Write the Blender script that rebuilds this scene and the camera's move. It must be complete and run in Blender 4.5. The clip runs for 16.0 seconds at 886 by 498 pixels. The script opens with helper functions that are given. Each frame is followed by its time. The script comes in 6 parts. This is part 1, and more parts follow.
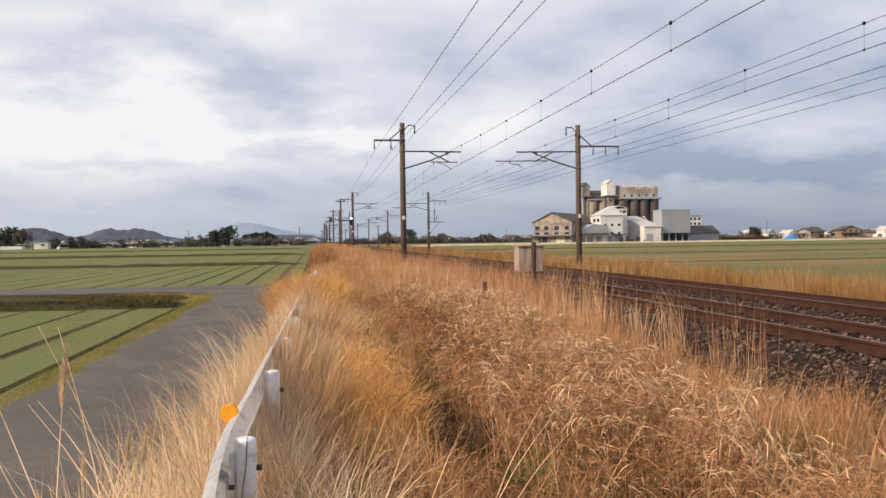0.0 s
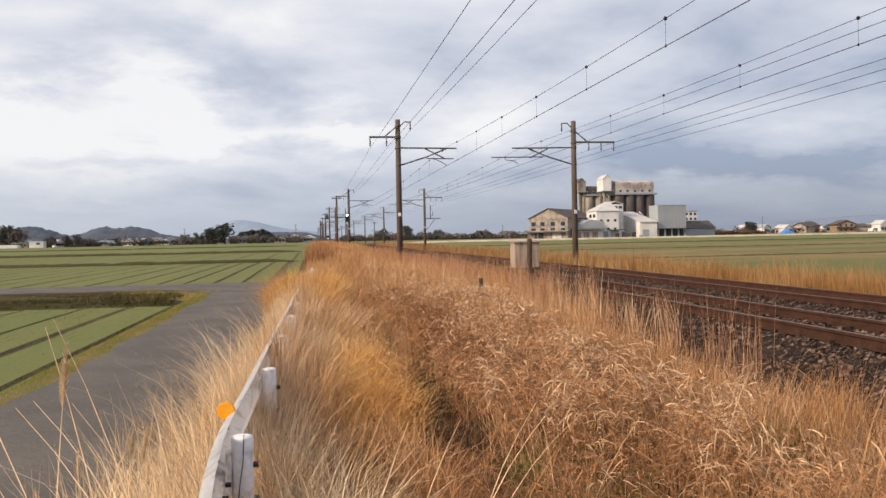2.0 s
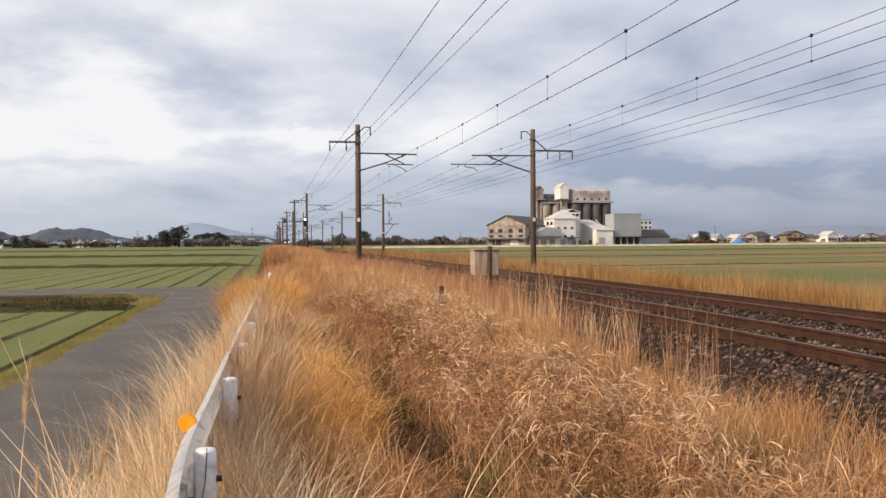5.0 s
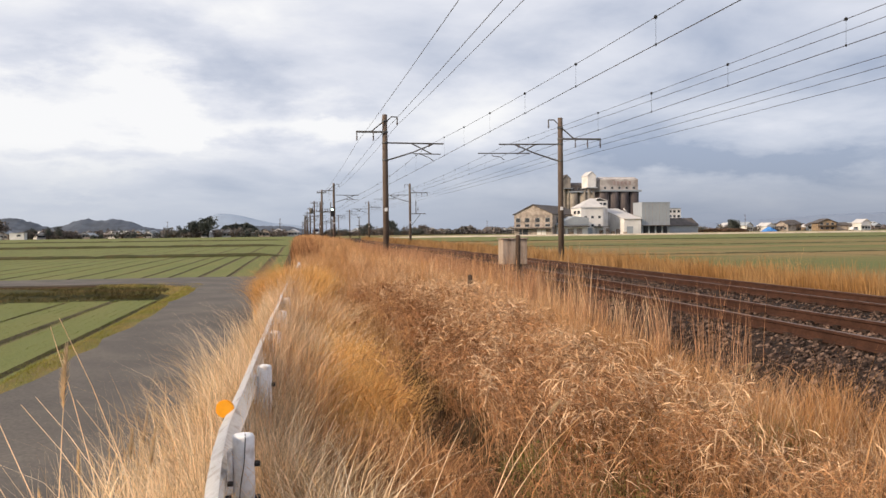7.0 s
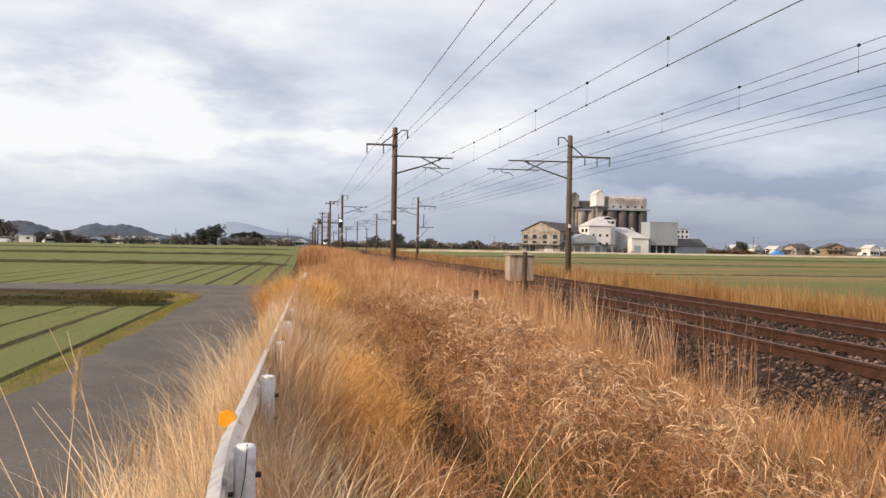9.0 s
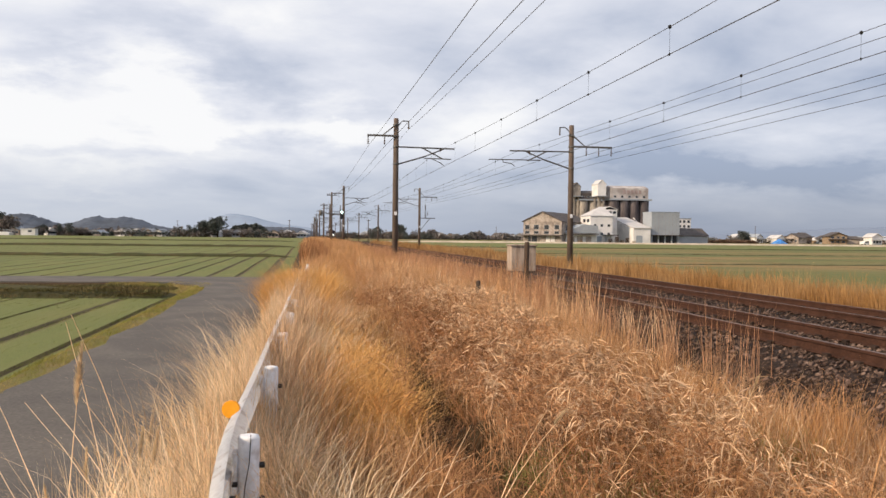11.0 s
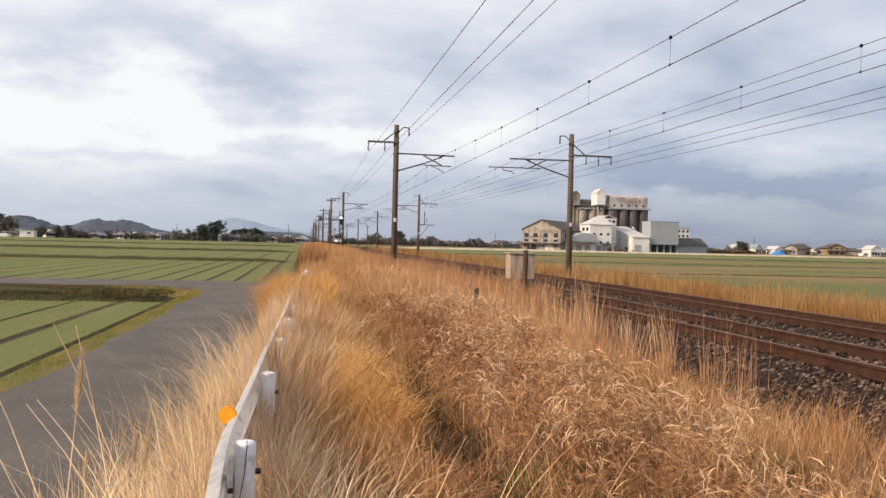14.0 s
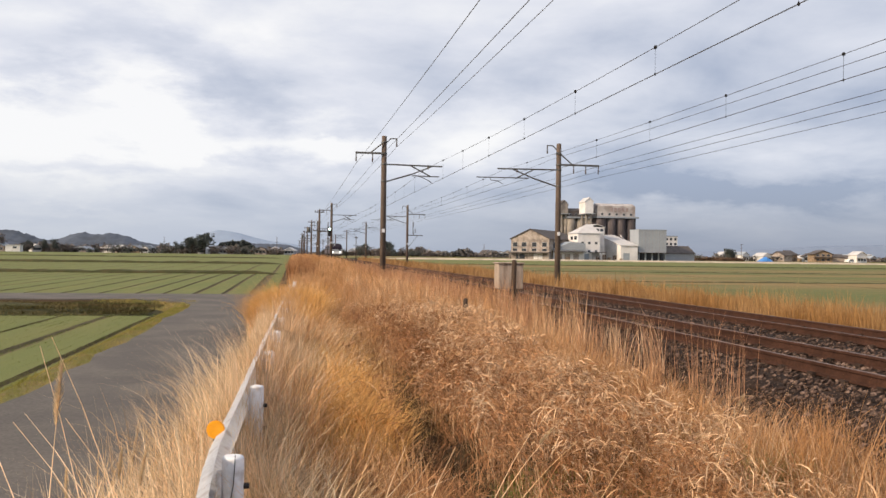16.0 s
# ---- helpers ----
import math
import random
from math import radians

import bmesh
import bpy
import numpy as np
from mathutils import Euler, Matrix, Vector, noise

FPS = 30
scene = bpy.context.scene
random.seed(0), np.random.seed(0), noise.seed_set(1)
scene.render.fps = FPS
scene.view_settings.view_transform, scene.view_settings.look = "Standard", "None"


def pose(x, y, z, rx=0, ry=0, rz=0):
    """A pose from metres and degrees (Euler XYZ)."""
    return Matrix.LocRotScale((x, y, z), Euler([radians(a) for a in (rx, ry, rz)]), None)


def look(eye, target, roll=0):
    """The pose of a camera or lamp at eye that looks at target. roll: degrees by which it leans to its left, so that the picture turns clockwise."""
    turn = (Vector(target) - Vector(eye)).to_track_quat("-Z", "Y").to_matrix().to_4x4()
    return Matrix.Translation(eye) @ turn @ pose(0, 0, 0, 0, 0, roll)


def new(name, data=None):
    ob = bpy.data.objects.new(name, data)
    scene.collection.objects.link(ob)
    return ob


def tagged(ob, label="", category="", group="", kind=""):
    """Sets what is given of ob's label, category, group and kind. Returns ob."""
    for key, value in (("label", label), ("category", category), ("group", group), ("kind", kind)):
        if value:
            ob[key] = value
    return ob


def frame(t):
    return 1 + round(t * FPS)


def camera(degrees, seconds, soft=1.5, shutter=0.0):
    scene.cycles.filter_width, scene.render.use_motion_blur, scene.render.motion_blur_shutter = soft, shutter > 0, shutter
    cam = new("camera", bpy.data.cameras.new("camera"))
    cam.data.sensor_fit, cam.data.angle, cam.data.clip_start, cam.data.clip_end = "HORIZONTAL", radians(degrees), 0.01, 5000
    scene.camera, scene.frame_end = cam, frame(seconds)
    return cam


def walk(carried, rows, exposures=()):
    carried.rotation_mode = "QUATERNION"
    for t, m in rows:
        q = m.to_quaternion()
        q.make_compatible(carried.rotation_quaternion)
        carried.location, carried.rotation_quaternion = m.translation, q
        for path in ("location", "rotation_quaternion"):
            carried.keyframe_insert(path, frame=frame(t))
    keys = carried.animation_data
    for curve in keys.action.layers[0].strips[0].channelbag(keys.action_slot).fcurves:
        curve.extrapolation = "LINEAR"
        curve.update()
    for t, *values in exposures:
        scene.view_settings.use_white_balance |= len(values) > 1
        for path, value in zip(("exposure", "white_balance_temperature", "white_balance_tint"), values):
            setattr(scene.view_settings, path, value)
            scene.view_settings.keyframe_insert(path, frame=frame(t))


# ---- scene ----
cam = camera(56.8, 16.0)
# seconds, x, y, z, yaw, pitch, roll: a phone held by hand, turning a little
PATH = [
    (0.0, 0.010, -0.012, 1.984, -8.77, -0.64, 0.81),
    (0.5, 0.016, -0.016, 1.981, -8.75, -0.85, 1.20),
    (1.0, 0.014, -0.006, 1.981, -9.18, -0.89, 1.12),
    (1.5, 0.016, -0.030, 1.986, -9.03, -0.85, 1.05),
    (2.0, 0.014, -0.024, 1.986, -9.03, -0.89, 1.11),
    (2.5, 0.017, -0.016, 1.982, -8.98, -0.90, 1.13),
    (3.0, 0.014, -0.012, 1.990, -9.00, -1.18, 0.97),
    (3.5, 0.000, -0.002, 2.000, -8.82, -1.20, 0.85),
    (4.0, -0.021, 0.013, 2.008, -10.37, -1.07, 0.68),
    (4.2, -0.026, 0.016, 2.010, -11.13, -0.97, 0.42),
    (6.3, -0.060, -0.018, 2.021, -12.22, -0.03, 0.45),
    (6.5, -0.068, 0.021, 2.007, -12.13, -0.27, 0.33),
    (7.0, -0.074, 0.004, 2.005, -10.11, -1.24, 0.64),
    (7.5, -0.078, 0.008, 2.004, -9.20, -1.69, -0.10),
    (8.0, -0.075, -0.002, 2.011, -8.91, -0.96, -0.28),
    (8.5, -0.076, 0.030, 2.008, -9.36, -0.32, -0.80),
    (9.0, -0.077, -0.001, 2.015, -9.61, -0.26, -0.95),
    (11.5, -0.079, 0.006, 2.008, -9.36, -0.98, -0.52),
    (12.0, -0.070, -0.007, 2.010, -8.61, -0.83, -0.47),
    (12.5, -0.066, -0.005, 2.013, -7.63, -0.34, 0.17),
    (13.0, -0.067, 0.010, 2.012, -7.92, -0.38, 0.41),
    (13.5, -0.070, -0.000, 2.014, -9.11, -0.12, -0.80),
    (14.0, -0.079, -0.003, 2.017, -9.56, -0.42, -1.35),
    (14.5, -0.075, -0.010, 2.022, -9.90, 0.01, -1.02),
    (15.0, -0.076, -0.000, 2.019, -10.11, 0.30, -0.78),
    (15.5, -0.072, -0.016, 2.023, -10.27, 0.31, -0.89),
    (16.0, -0.072, -0.009, 2.023, -10.34, 0.31, -0.77),
]
walk(cam, [(t, pose(x, y, z, 90 + p, r, w)) for t, x, y, z, w, p, r in PATH],
     exposures=[(0.0, -0.04), (4.0, -0.04), (6.5, 0.01), (9.0, 0.03), (16.0, 0.02)])

# ---- sky and sun ----
SUN_AZIMUTH, SUN_HEIGHT = -110.0, 28.0  # degrees from the track's direction, positive to the right; above the horizon

world = bpy.data.worlds.new("overcast_sky")
scene.world = world
world.use_nodes = True
wn, wl = world.node_tree.nodes, world.node_tree.links
wn.clear()


def wnode(kind, **values):
    n = wn.new(kind)
    for key, value in values.items():
        n.inputs[int(key[1:])].default_value = value
    return n


def wmath(op, a, b=0.0, c=0.0):
    n = wn.new("ShaderNodeMath")
    n.operation = op
    for i, v in enumerate((a, b, c)):
        if isinstance(v, (int, float)):
            n.inputs[i].default_value = v
        else:
            wl.new(v, n.inputs[i])
    return n.outputs[0]


def wramp(fac, stops):
    n = wn.new("ShaderNodeValToRGB")
    el = n.color_ramp.elements
    while len(el) < len(stops):
        el.new(0.5)
    for e, (p, c) in zip(el, stops):
        e.position, e.color = p, (*c, 1)
    wl.new(fac, n.inputs[0])
    return n.outputs[0]


way = wn.new("ShaderNodeTexCoord").outputs["Generated"]
sep = wn.new("ShaderNodeSeparateXYZ")
wl.new(way, sep.inputs[0])
up = wmath("MAXIMUM", sep.outputs[2], 0.0)
flat = wmath("ADD", up, 0.20)
comb = wn.new("ShaderNodeCombineXYZ")
wl.new(wmath("DIVIDE", sep.outputs[0], flat), comb.inputs[0])
wl.new(wmath("DIVIDE", sep.outputs[1], flat), comb.inputs[1])
CLOUD_SHIFT = (3.1, 1.7, 0.0)
mapping = wn.new("ShaderNodeMapping")
mapping.inputs[1].default_value = CLOUD_SHIFT
wl.new(comb.outputs[0], mapping.inputs[0])
big = wn.new("ShaderNodeTexNoise")
big.inputs["Scale"].default_value, big.inputs["Detail"].default_value, big.inputs["Roughness"].default_value, big.inputs["Distortion"].default_value = 1.5, 8, 0.55, 0.25
wl.new(mapping.outputs[0], big.inputs["Vector"])
# the layer is thinner, and so brighter, on the sun's side
side = wmath("MULTIPLY_ADD", sep.outputs[0], -0.12, 0.025)
soft = wmath("MULTIPLY_ADD", big.outputs["Fac"], 0.60, 0.205)
thin = wmath("ADD", soft, side)
# the larger forms of the layer: degrees right of the line and above the horizon, half widths, tilt, and how much thinner it is
fray = wn.new("ShaderNodeTexNoise")
fray.inputs["Scale"].default_value, fray.inputs["Detail"].default_value, fray.inputs["Roughness"].default_value = 0.28, 7, 0.62
bearing = wn.new("ShaderNodeCombineXYZ")
wl.new(wmath("MULTIPLY", wmath("ARCTAN2", sep.outputs[0], sep.outputs[1]), 57.3), bearing.inputs[0])
wl.new(wmath("MULTIPLY", wmath("ARCSINE", sep.outputs[2]), 57.3), bearing.inputs[1])
squash = wn.new("ShaderNodeMapping")
squash.inputs[3].default_value = (0.5, 1.3, 1.0)
wl.new(bearing.outputs[0], squash.inputs[0])
wl.new(squash.outputs[0], fray.inputs["Vector"])
shift = wn.new("ShaderNodeVectorMath")
shift.operation = "MULTIPLY_ADD"
wl.new(fray.outputs["Color"], shift.inputs[0])
shift.inputs[1].default_value, shift.inputs[2].default_value = (12.0, 6.0, 0.0), (-6.0, -3.0, 0.0)
frayed = wn.new("ShaderNodeVectorMath")
frayed.operation = "ADD"
wl.new(bearing.outputs[0], frayed.inputs[0])
wl.new(shift.outputs[0], frayed.inputs[1])
CLOUDS = [(-18.5, 7.6, 5.5, 2.2, 8, 0.19), (-9.5, 10.4, 4.0, 1.9, -25, 0.17), (-7.0, 8.0, 3.2, 1.6, -20, 0.11), (1.6, 7.8, 4.2, 1.3, 4, 0.18), (-4.0, 6.9, 5.0, 0.9, 0, 0.08),
          (-13.0, 4.2, 6.0, 0.5, 0, 0.06), (-13.5, 2.3, 4.5, 0.35, 0, 0.08), (10.5, 9.0, 3.0, 1.2, 15, 0.07), (21.0, 11.0, 5.0, 1.6, 10, 0.05), (-3.0, 13.5, 3.0, 1.5, -20, 0.06),
          (-16.5, 11.0, 4.0, 1.2, 10, -0.12), (-11.0, 14.2, 7.0, 1.4, -12, -0.09), (-3.0, 10.5, 4.0, 1.0, -20, -0.06), (-13.0, 5.4, 6.0, 0.5, 0, -0.06), (16.0, 13.5, 6.5, 2.2, 8, -0.08), (4.0, 14.5, 5.0, 1.6, 0, -0.04), (3.2, 8.5, 2.2, 0.45, 8, -0.10),
          (31.0, 4.4, 12.0, 1.1, 0, -0.20), (29.0, 6.0, 13.0, 2.4, 0, -0.07), (14.0, 7.6, 6.0, 1.0, 6, 0.07), (17.0, 4.2, 8.0, 0.8, 0, -0.03), (0.0, 3.6, 9.0, 1.3, 0, -0.07), (33.0, 8.0, 6.0, 1.6, 8, -0.04), (-6.5, 9.0, 1.6, 0.9, -15, -0.05)]
for az, el, wide, high, tilt, gain in CLOUDS:
    form = wn.new("ShaderNodeMapping")
    form.vector_type = "TEXTURE"
    form.inputs[1].default_value, form.inputs[2].default_value, form.inputs[3].default_value = (az, el, 0), (0, 0, radians(tilt)), (wide, high, 1)
    wl.new(frayed.outputs[0], form.inputs[0])
    reach = wn.new("ShaderNodeVectorMath")
    reach.operation = "DOT_PRODUCT"
    wl.new(form.outputs[0], reach.inputs[0])
    wl.new(form.outputs[0], reach.inputs[1])
    thin = wmath("MULTIPLY_ADD", wmath("EXPONENT", wmath("MULTIPLY", reach.outputs["Value"], -0.9)), gain, thin)
cloud = wramp(thin, [(0.31, (0.37, 0.43, 0.57)), (0.43, (0.59, 0.63, 0.74)), (0.54, (0.77, 0.79, 0.87)), (0.66, (0.98, 0.975, 0.985))])
haze = wramp(up, [(0.0, (1, 1, 1)), (0.03, (0.8, 0.8, 0.8)), (0.10, (0.0, 0.0, 0.0))])
hazecol = wn.new("ShaderNodeMixRGB")
wl.new(wramp(wmath("MULTIPLY_ADD", sep.outputs[0], 0.9, 0.42), [(0.1, (0.53, 0.58, 0.68)), (0.45, (0.43, 0.49, 0.61)), (0.78, (0.265, 0.31, 0.415))]), hazecol.inputs[2])
wl.new(wmath("MULTIPLY", haze, 0.9), hazecol.inputs[0])
wl.new(cloud, hazecol.inputs[1])
sky = wn.new("ShaderNodeTexSky")
sky.sky_type, sky.sun_disc = "NISHITA", False
sky.sun_elevation, sky.sun_rotation = radians(SUN_HEIGHT), radians(SUN_AZIMUTH)
clear = wn.new("ShaderNodeBackground")
wl.new(sky.outputs[0], clear.inputs[0])
clear.inputs[1].default_value = 0.10
layer = wn.new("ShaderNodeBackground")
wl.new(hazecol.outputs[0], layer.inputs[0])
layer.inputs[1].default_value = 1.0
both = wn.new("ShaderNodeMixShader")
both.inputs[0].default_value = 0.93
wl.new(clear.outputs[0], both.inputs[1])
wl.new(layer.outputs[0], both.inputs[2])
wl.new(both.outputs[0], wn.new("ShaderNodeOutputWorld").inputs[0])

sun = new("sun", bpy.data.lights.new("sun", "SUN"))
sun.data.energy, sun.data.angle, sun.data.color = 4.3, radians(6), (1.0, 0.79, 0.56)
sa, se = radians(SUN_AZIMUTH), radians(SUN_HEIGHT)
sun.matrix_world = look((0, 0, 0), (-math.sin(sa) * math.cos(se), -math.cos(sa) * math.cos(se), -math.sin(se)))
scene.view_settings.exposure = 0.0

# ---- materials ----
def material(name, color, rough=0.8, metal=0.0, spread=0.25, fine=40.0, coarse=3.0, bump=0.2, second=None, island=0.0, objects=0.0,
             stretch=(1, 1, 1), space="Object", translucent=0.0, patch=(0.42, 0.62), depth=0.02):
    """A surface of one colour that varies at two scales, with fine relief. second: the colour of its coarse patches.
    island, objects: how much each piece differs from the next."""
    m = bpy.data.materials.new(name)
    m.use_nodes = True
    n, l = m.node_tree.nodes, m.node_tree.links
    b = n["Principled BSDF"]
    b.inputs["Roughness"].default_value, b.inputs["Metallic"].default_value = rough, metal
    if rough >= 0.7 and not metal:
        b.inputs["Specular IOR Level"].default_value = 0.15
    co = n.new("ShaderNodeTexCoord").outputs["Object"] if space == "Object" else n.new("ShaderNodeNewGeometry").outputs["Position"]
    mp = n.new("ShaderNodeMapping")
    mp.inputs[3].default_value = stretch
    l.new(co, mp.inputs[0])

    def noisy(scale, detail):
        t = n.new("ShaderNodeTexNoise")
        t.inputs["Scale"].default_value, t.inputs["Detail"].default_value = scale, detail
        l.new(mp.outputs[0], t.inputs["Vector"])
        return t.outputs["Fac"]

    def mix(kind, fac, a, c):
        x = n.new("ShaderNodeMixRGB")
        x.blend_type = kind
        for i, v in enumerate((fac, a, c)):
            if isinstance(v, (int, float)):
                x.inputs[i].default_value = v
            elif isinstance(v, tuple):
                x.inputs[i].default_value = (*v, 1)
            else:
                l.new(v, x.inputs[i])
        return x.outputs[0]

    def spreadout(fac, lo, hi, a=0.0, c=1.0):
        r = n.new("ShaderNodeMapRange")
        for i, v in enumerate((lo, hi, a, c), 1):
            r.inputs[i].default_value = v
        l.new(fac, r.inputs[0])
        return r.outputs[0]

    cf, ff = noisy(coarse, 5), noisy(fine, 4)
    col = mix("MIX", spreadout(cf, *patch), color, second or tuple(c * (1 - spread) for c in color))
    col = mix("MULTIPLY", 1.0, col, spreadout(ff, 0.25, 0.75, 1 - spread, 1 + spread))
    if island:
        r = n.new("ShaderNodeNewGeometry").outputs["Random Per Island"]
        col = mix("MULTIPLY", 1.0, col, spreadout(r, 0, 1, 1 - island, 1 + island))
    if objects:
        r = n.new("ShaderNodeObjectInfo").outputs["Random"]
        col = mix("MULTIPLY", 1.0, col, spreadout(r, 0, 1, 1 - objects, 1 + objects))
    l.new(col, b.inputs["Base Color"])
    if bump:
        u = n.new("ShaderNodeBump")
        u.inputs["Strength"].default_value, u.inputs["Distance"].default_value = bump, depth
        l.new(ff, u.inputs["Height"])
        l.new(u.outputs[0], b.inputs["Normal"])
    if translucent:
        tr = n.new("ShaderNodeBsdfTranslucent")
        l.new(col, tr.inputs[0])
        ms = n.new("ShaderNodeMixShader")
        ms.inputs[0].default_value = translucent
        l.new(b.outputs[0], ms.inputs[1])
        l.new(tr.outputs[0], ms.inputs[2])
        l.new(ms.outputs[0], n["Material Output"].inputs[0])
    return m


def glow(name, color, strength):
    m = bpy.data.materials.new(name)
    m.use_nodes = True
    b = m.node_tree.nodes["Principled BSDF"]
    b.inputs["Base Color"].default_value = (*color, 1)
    b.inputs["Emission Color"].default_value = (*color, 1)
    b.inputs["Emission Strength"].default_value = strength
    return m


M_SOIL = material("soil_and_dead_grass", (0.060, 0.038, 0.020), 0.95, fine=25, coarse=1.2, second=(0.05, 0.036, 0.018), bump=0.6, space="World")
M_VERGE = material("green_verge", (0.15, 0.14, 0.042), 0.9, fine=60, coarse=2.5, second=(0.20, 0.15, 0.06), bump=0.7, space="World")
M_BUND = material("olive_bund", (0.054, 0.056, 0.024), 0.9, fine=30, coarse=1.5, second=(0.075, 0.064, 0.028), bump=0.7, space="World")
M_FIELD = material("young_wheat_field", (0.142, 0.160, 0.053), 0.9, fine=22, coarse=0.25, second=(0.165, 0.168, 0.058), bump=0.5, stretch=(3.0, 0.6, 1), space="World", spread=0.3)
M_FURROW = material("furrow_soil", (0.140, 0.112, 0.058), 0.95, fine=18, coarse=1.5, bump=0.6, space="World")
M_TRACKDIRT = material("pale_farm_track", (0.55, 0.46, 0.35), 0.95, fine=8, coarse=0.3, bump=0.3, space="World")
M_ASPHALT = material("worn_asphalt", (0.108, 0.098, 0.090), 0.88, fine=30, coarse=0.9, second=(0.142, 0.127, 0.113), bump=0.5, space="World", depth=0.006)
M_BALLAST = material("ballast_bed", (0.040, 0.025, 0.018), 0.95, fine=22, coarse=3, bump=1.0, space="World", spread=0.5, depth=0.05)
M_STONE = material("ballast_stone", (0.050, 0.031, 0.024), 0.9, fine=50, coarse=9, bump=0.4, island=0.85, second=(0.145, 0.098, 0.076), spread=0.3)
M_RAIL = material("rusty_rail", (0.064, 0.030, 0.020), 0.75, fine=30, coarse=4, bump=0.2, spread=0.3)
M_RAILTOP = material("rail_running_surface", (0.20, 0.13, 0.10), 0.55, metal=0.3, fine=20, coarse=2, bump=0.05)
M_SLEEPER = material("brown_sleeper", (0.045, 0.03, 0.024), 0.9, fine=18, coarse=3, bump=0.4, objects=0.25)
M_POLE = material("weathered_concrete_pole", (0.145, 0.11, 0.09), 0.9, fine=14, coarse=0.8, bump=0.2, second=(0.11, 0.085, 0.07))
M_STEEL = material("dark_galvanised_steel", (0.13, 0.125, 0.12), 0.6, metal=0.4, fine=20, coarse=2, bump=0.1)
M_WIRE = material("dull_wire", (0.10, 0.10, 0.11), 0.6, metal=0.3, fine=5, coarse=1, bump=0)
M_PORCELAIN = material("brown_porcelain", (0.10, 0.07, 0.06), 0.35, fine=30, coarse=5, bump=0)
M_WHITEPAINT = material("weathered_white_paint", (0.74, 0.74, 0.76), 0.5, fine=35, coarse=11, second=(0.45, 0.40, 0.38), spread=0.12, bump=0.08, patch=(0.57, 0.75))
M_BOLT = material("rusty_bolt", (0.04, 0.035, 0.035), 0.7, metal=0.4, fine=50, coarse=10, bump=0.1)
M_REFLECTOR = material("orange_reflector", (1.0, 0.42, 0.02), 0.25, fine=120, coarse=30, spread=0.06, bump=0.1)
M_STRAW = material("straw_grass", (0.80, 0.625, 0.425), 0.7, fine=6, coarse=1.1, second=(0.60, 0.40, 0.21), island=0.5, translucent=0.18, bump=0, space="World", spread=0.15)
M_RUSSET = material("russet_grass", (0.44, 0.23, 0.11), 0.75, fine=6, coarse=0.9, second=(0.235, 0.105, 0.045), island=0.6, translucent=0.12, bump=0, space="World", spread=0.15)
M_REED = material("dry_reed", (0.42, 0.255, 0.115), 0.8, fine=6, coarse=0.5, second=(0.34, 0.18, 0.065), island=0.45, translucent=0.2, bump=0, space="World", spread=0.15)
M_PLUME = material("seed_plume", (0.78, 0.60, 0.38), 0.85, fine=60, coarse=15, island=0.2, translucent=0.3, bump=0)
M_STEM = material("brown_weed_stem", (0.46, 0.25, 0.14), 0.8, fine=20, coarse=4, island=0.3, bump=0)
# both leaf colours are lifted towards grey to carry the haze over far trees
M_LEAF_DARK = material("evergreen_foliage", (0.085, 0.096, 0.088), 0.8, fine=8, coarse=1, island=0.4, bump=0)
M_LEAF_DULL = material("winter_foliage", (0.15, 0.128, 0.118), 0.85, fine=8, coarse=1, island=0.4, bump=0)
M_BARK = material("bark", (0.07, 0.055, 0.045), 0.9, fine=20, coarse=3, bump=0.4)
# woods turned blue-grey: the haze of distance is put into the colour
M_HILL = material("hazed_wooded_hill", (0.092, 0.108, 0.140), 1.0, fine=0.05, coarse=0.012, second=(0.072, 0.085, 0.108), bump=0, space="World")
# the air in between is painted in: mountains take haze as their base colour
M_HAZEHILL = material("haze_coloured_mountain", (0.285, 0.35, 0.455), 1.0, fine=0.02, coarse=0.004, spread=0.05, bump=0, space="World")
M_HAZERANGE = material("haze_coloured_range", (0.215, 0.262, 0.35), 1.0, fine=0.02, coarse=0.004, spread=0.05, bump=0, space="World")
M_WALLWHITE = material("white_factory_wall", (0.76, 0.74, 0.73), 0.75, fine=3, coarse=0.25, second=(0.64, 0.62, 0.61), spread=0.10, bump=0.05)
M_WALLGREY = material("grey_factory_panel", (0.33, 0.36, 0.40), 0.7, fine=2, coarse=0.2, spread=0.10, bump=0.05)
M_GALLERY = material("faded_gallery_cladding", (0.50, 0.46, 0.44), 0.8, fine=2, coarse=0.25, second=(0.30, 0.26, 0.245), spread=0.12, bump=0.05)
M_WALLOLD = material("stained_old_wall", (0.40, 0.345, 0.305), 0.9, fine=1.5, coarse=0.5, second=(0.22, 0.185, 0.165), spread=0.25, bump=0.1)
M_SILO = material("stained_silo_concrete", (0.135, 0.115, 0.115), 0.9, fine=2.0, coarse=0.3, second=(0.065, 0.056, 0.06), spread=0.3, bump=0.1, stretch=(1, 1, 0.25))
M_SILOPALE = material("pale_silo_concrete", (0.36, 0.32, 0.28), 0.9, fine=2.0, coarse=0.3, second=(0.18, 0.165, 0.155), spread=0.3, bump=0.1, stretch=(1, 1, 0.3))
M_ROOFDARK = material("dark_roof", (0.12, 0.105, 0.10), 0.8, fine=4, coarse=0.5, bump=0.2)
M_ROOFPALE = material("pale_metal_roof", (0.56, 0.54, 0.53), 0.6, fine=3, coarse=0.3, spread=0.12, bump=0.05)
# for window panes, and as painted shade in open bays and doorways
M_GLASS_AND_SHADE = material("dark_glass_and_shade", (0.04, 0.045, 0.055), 0.2, fine=3, coarse=1, bump=0)
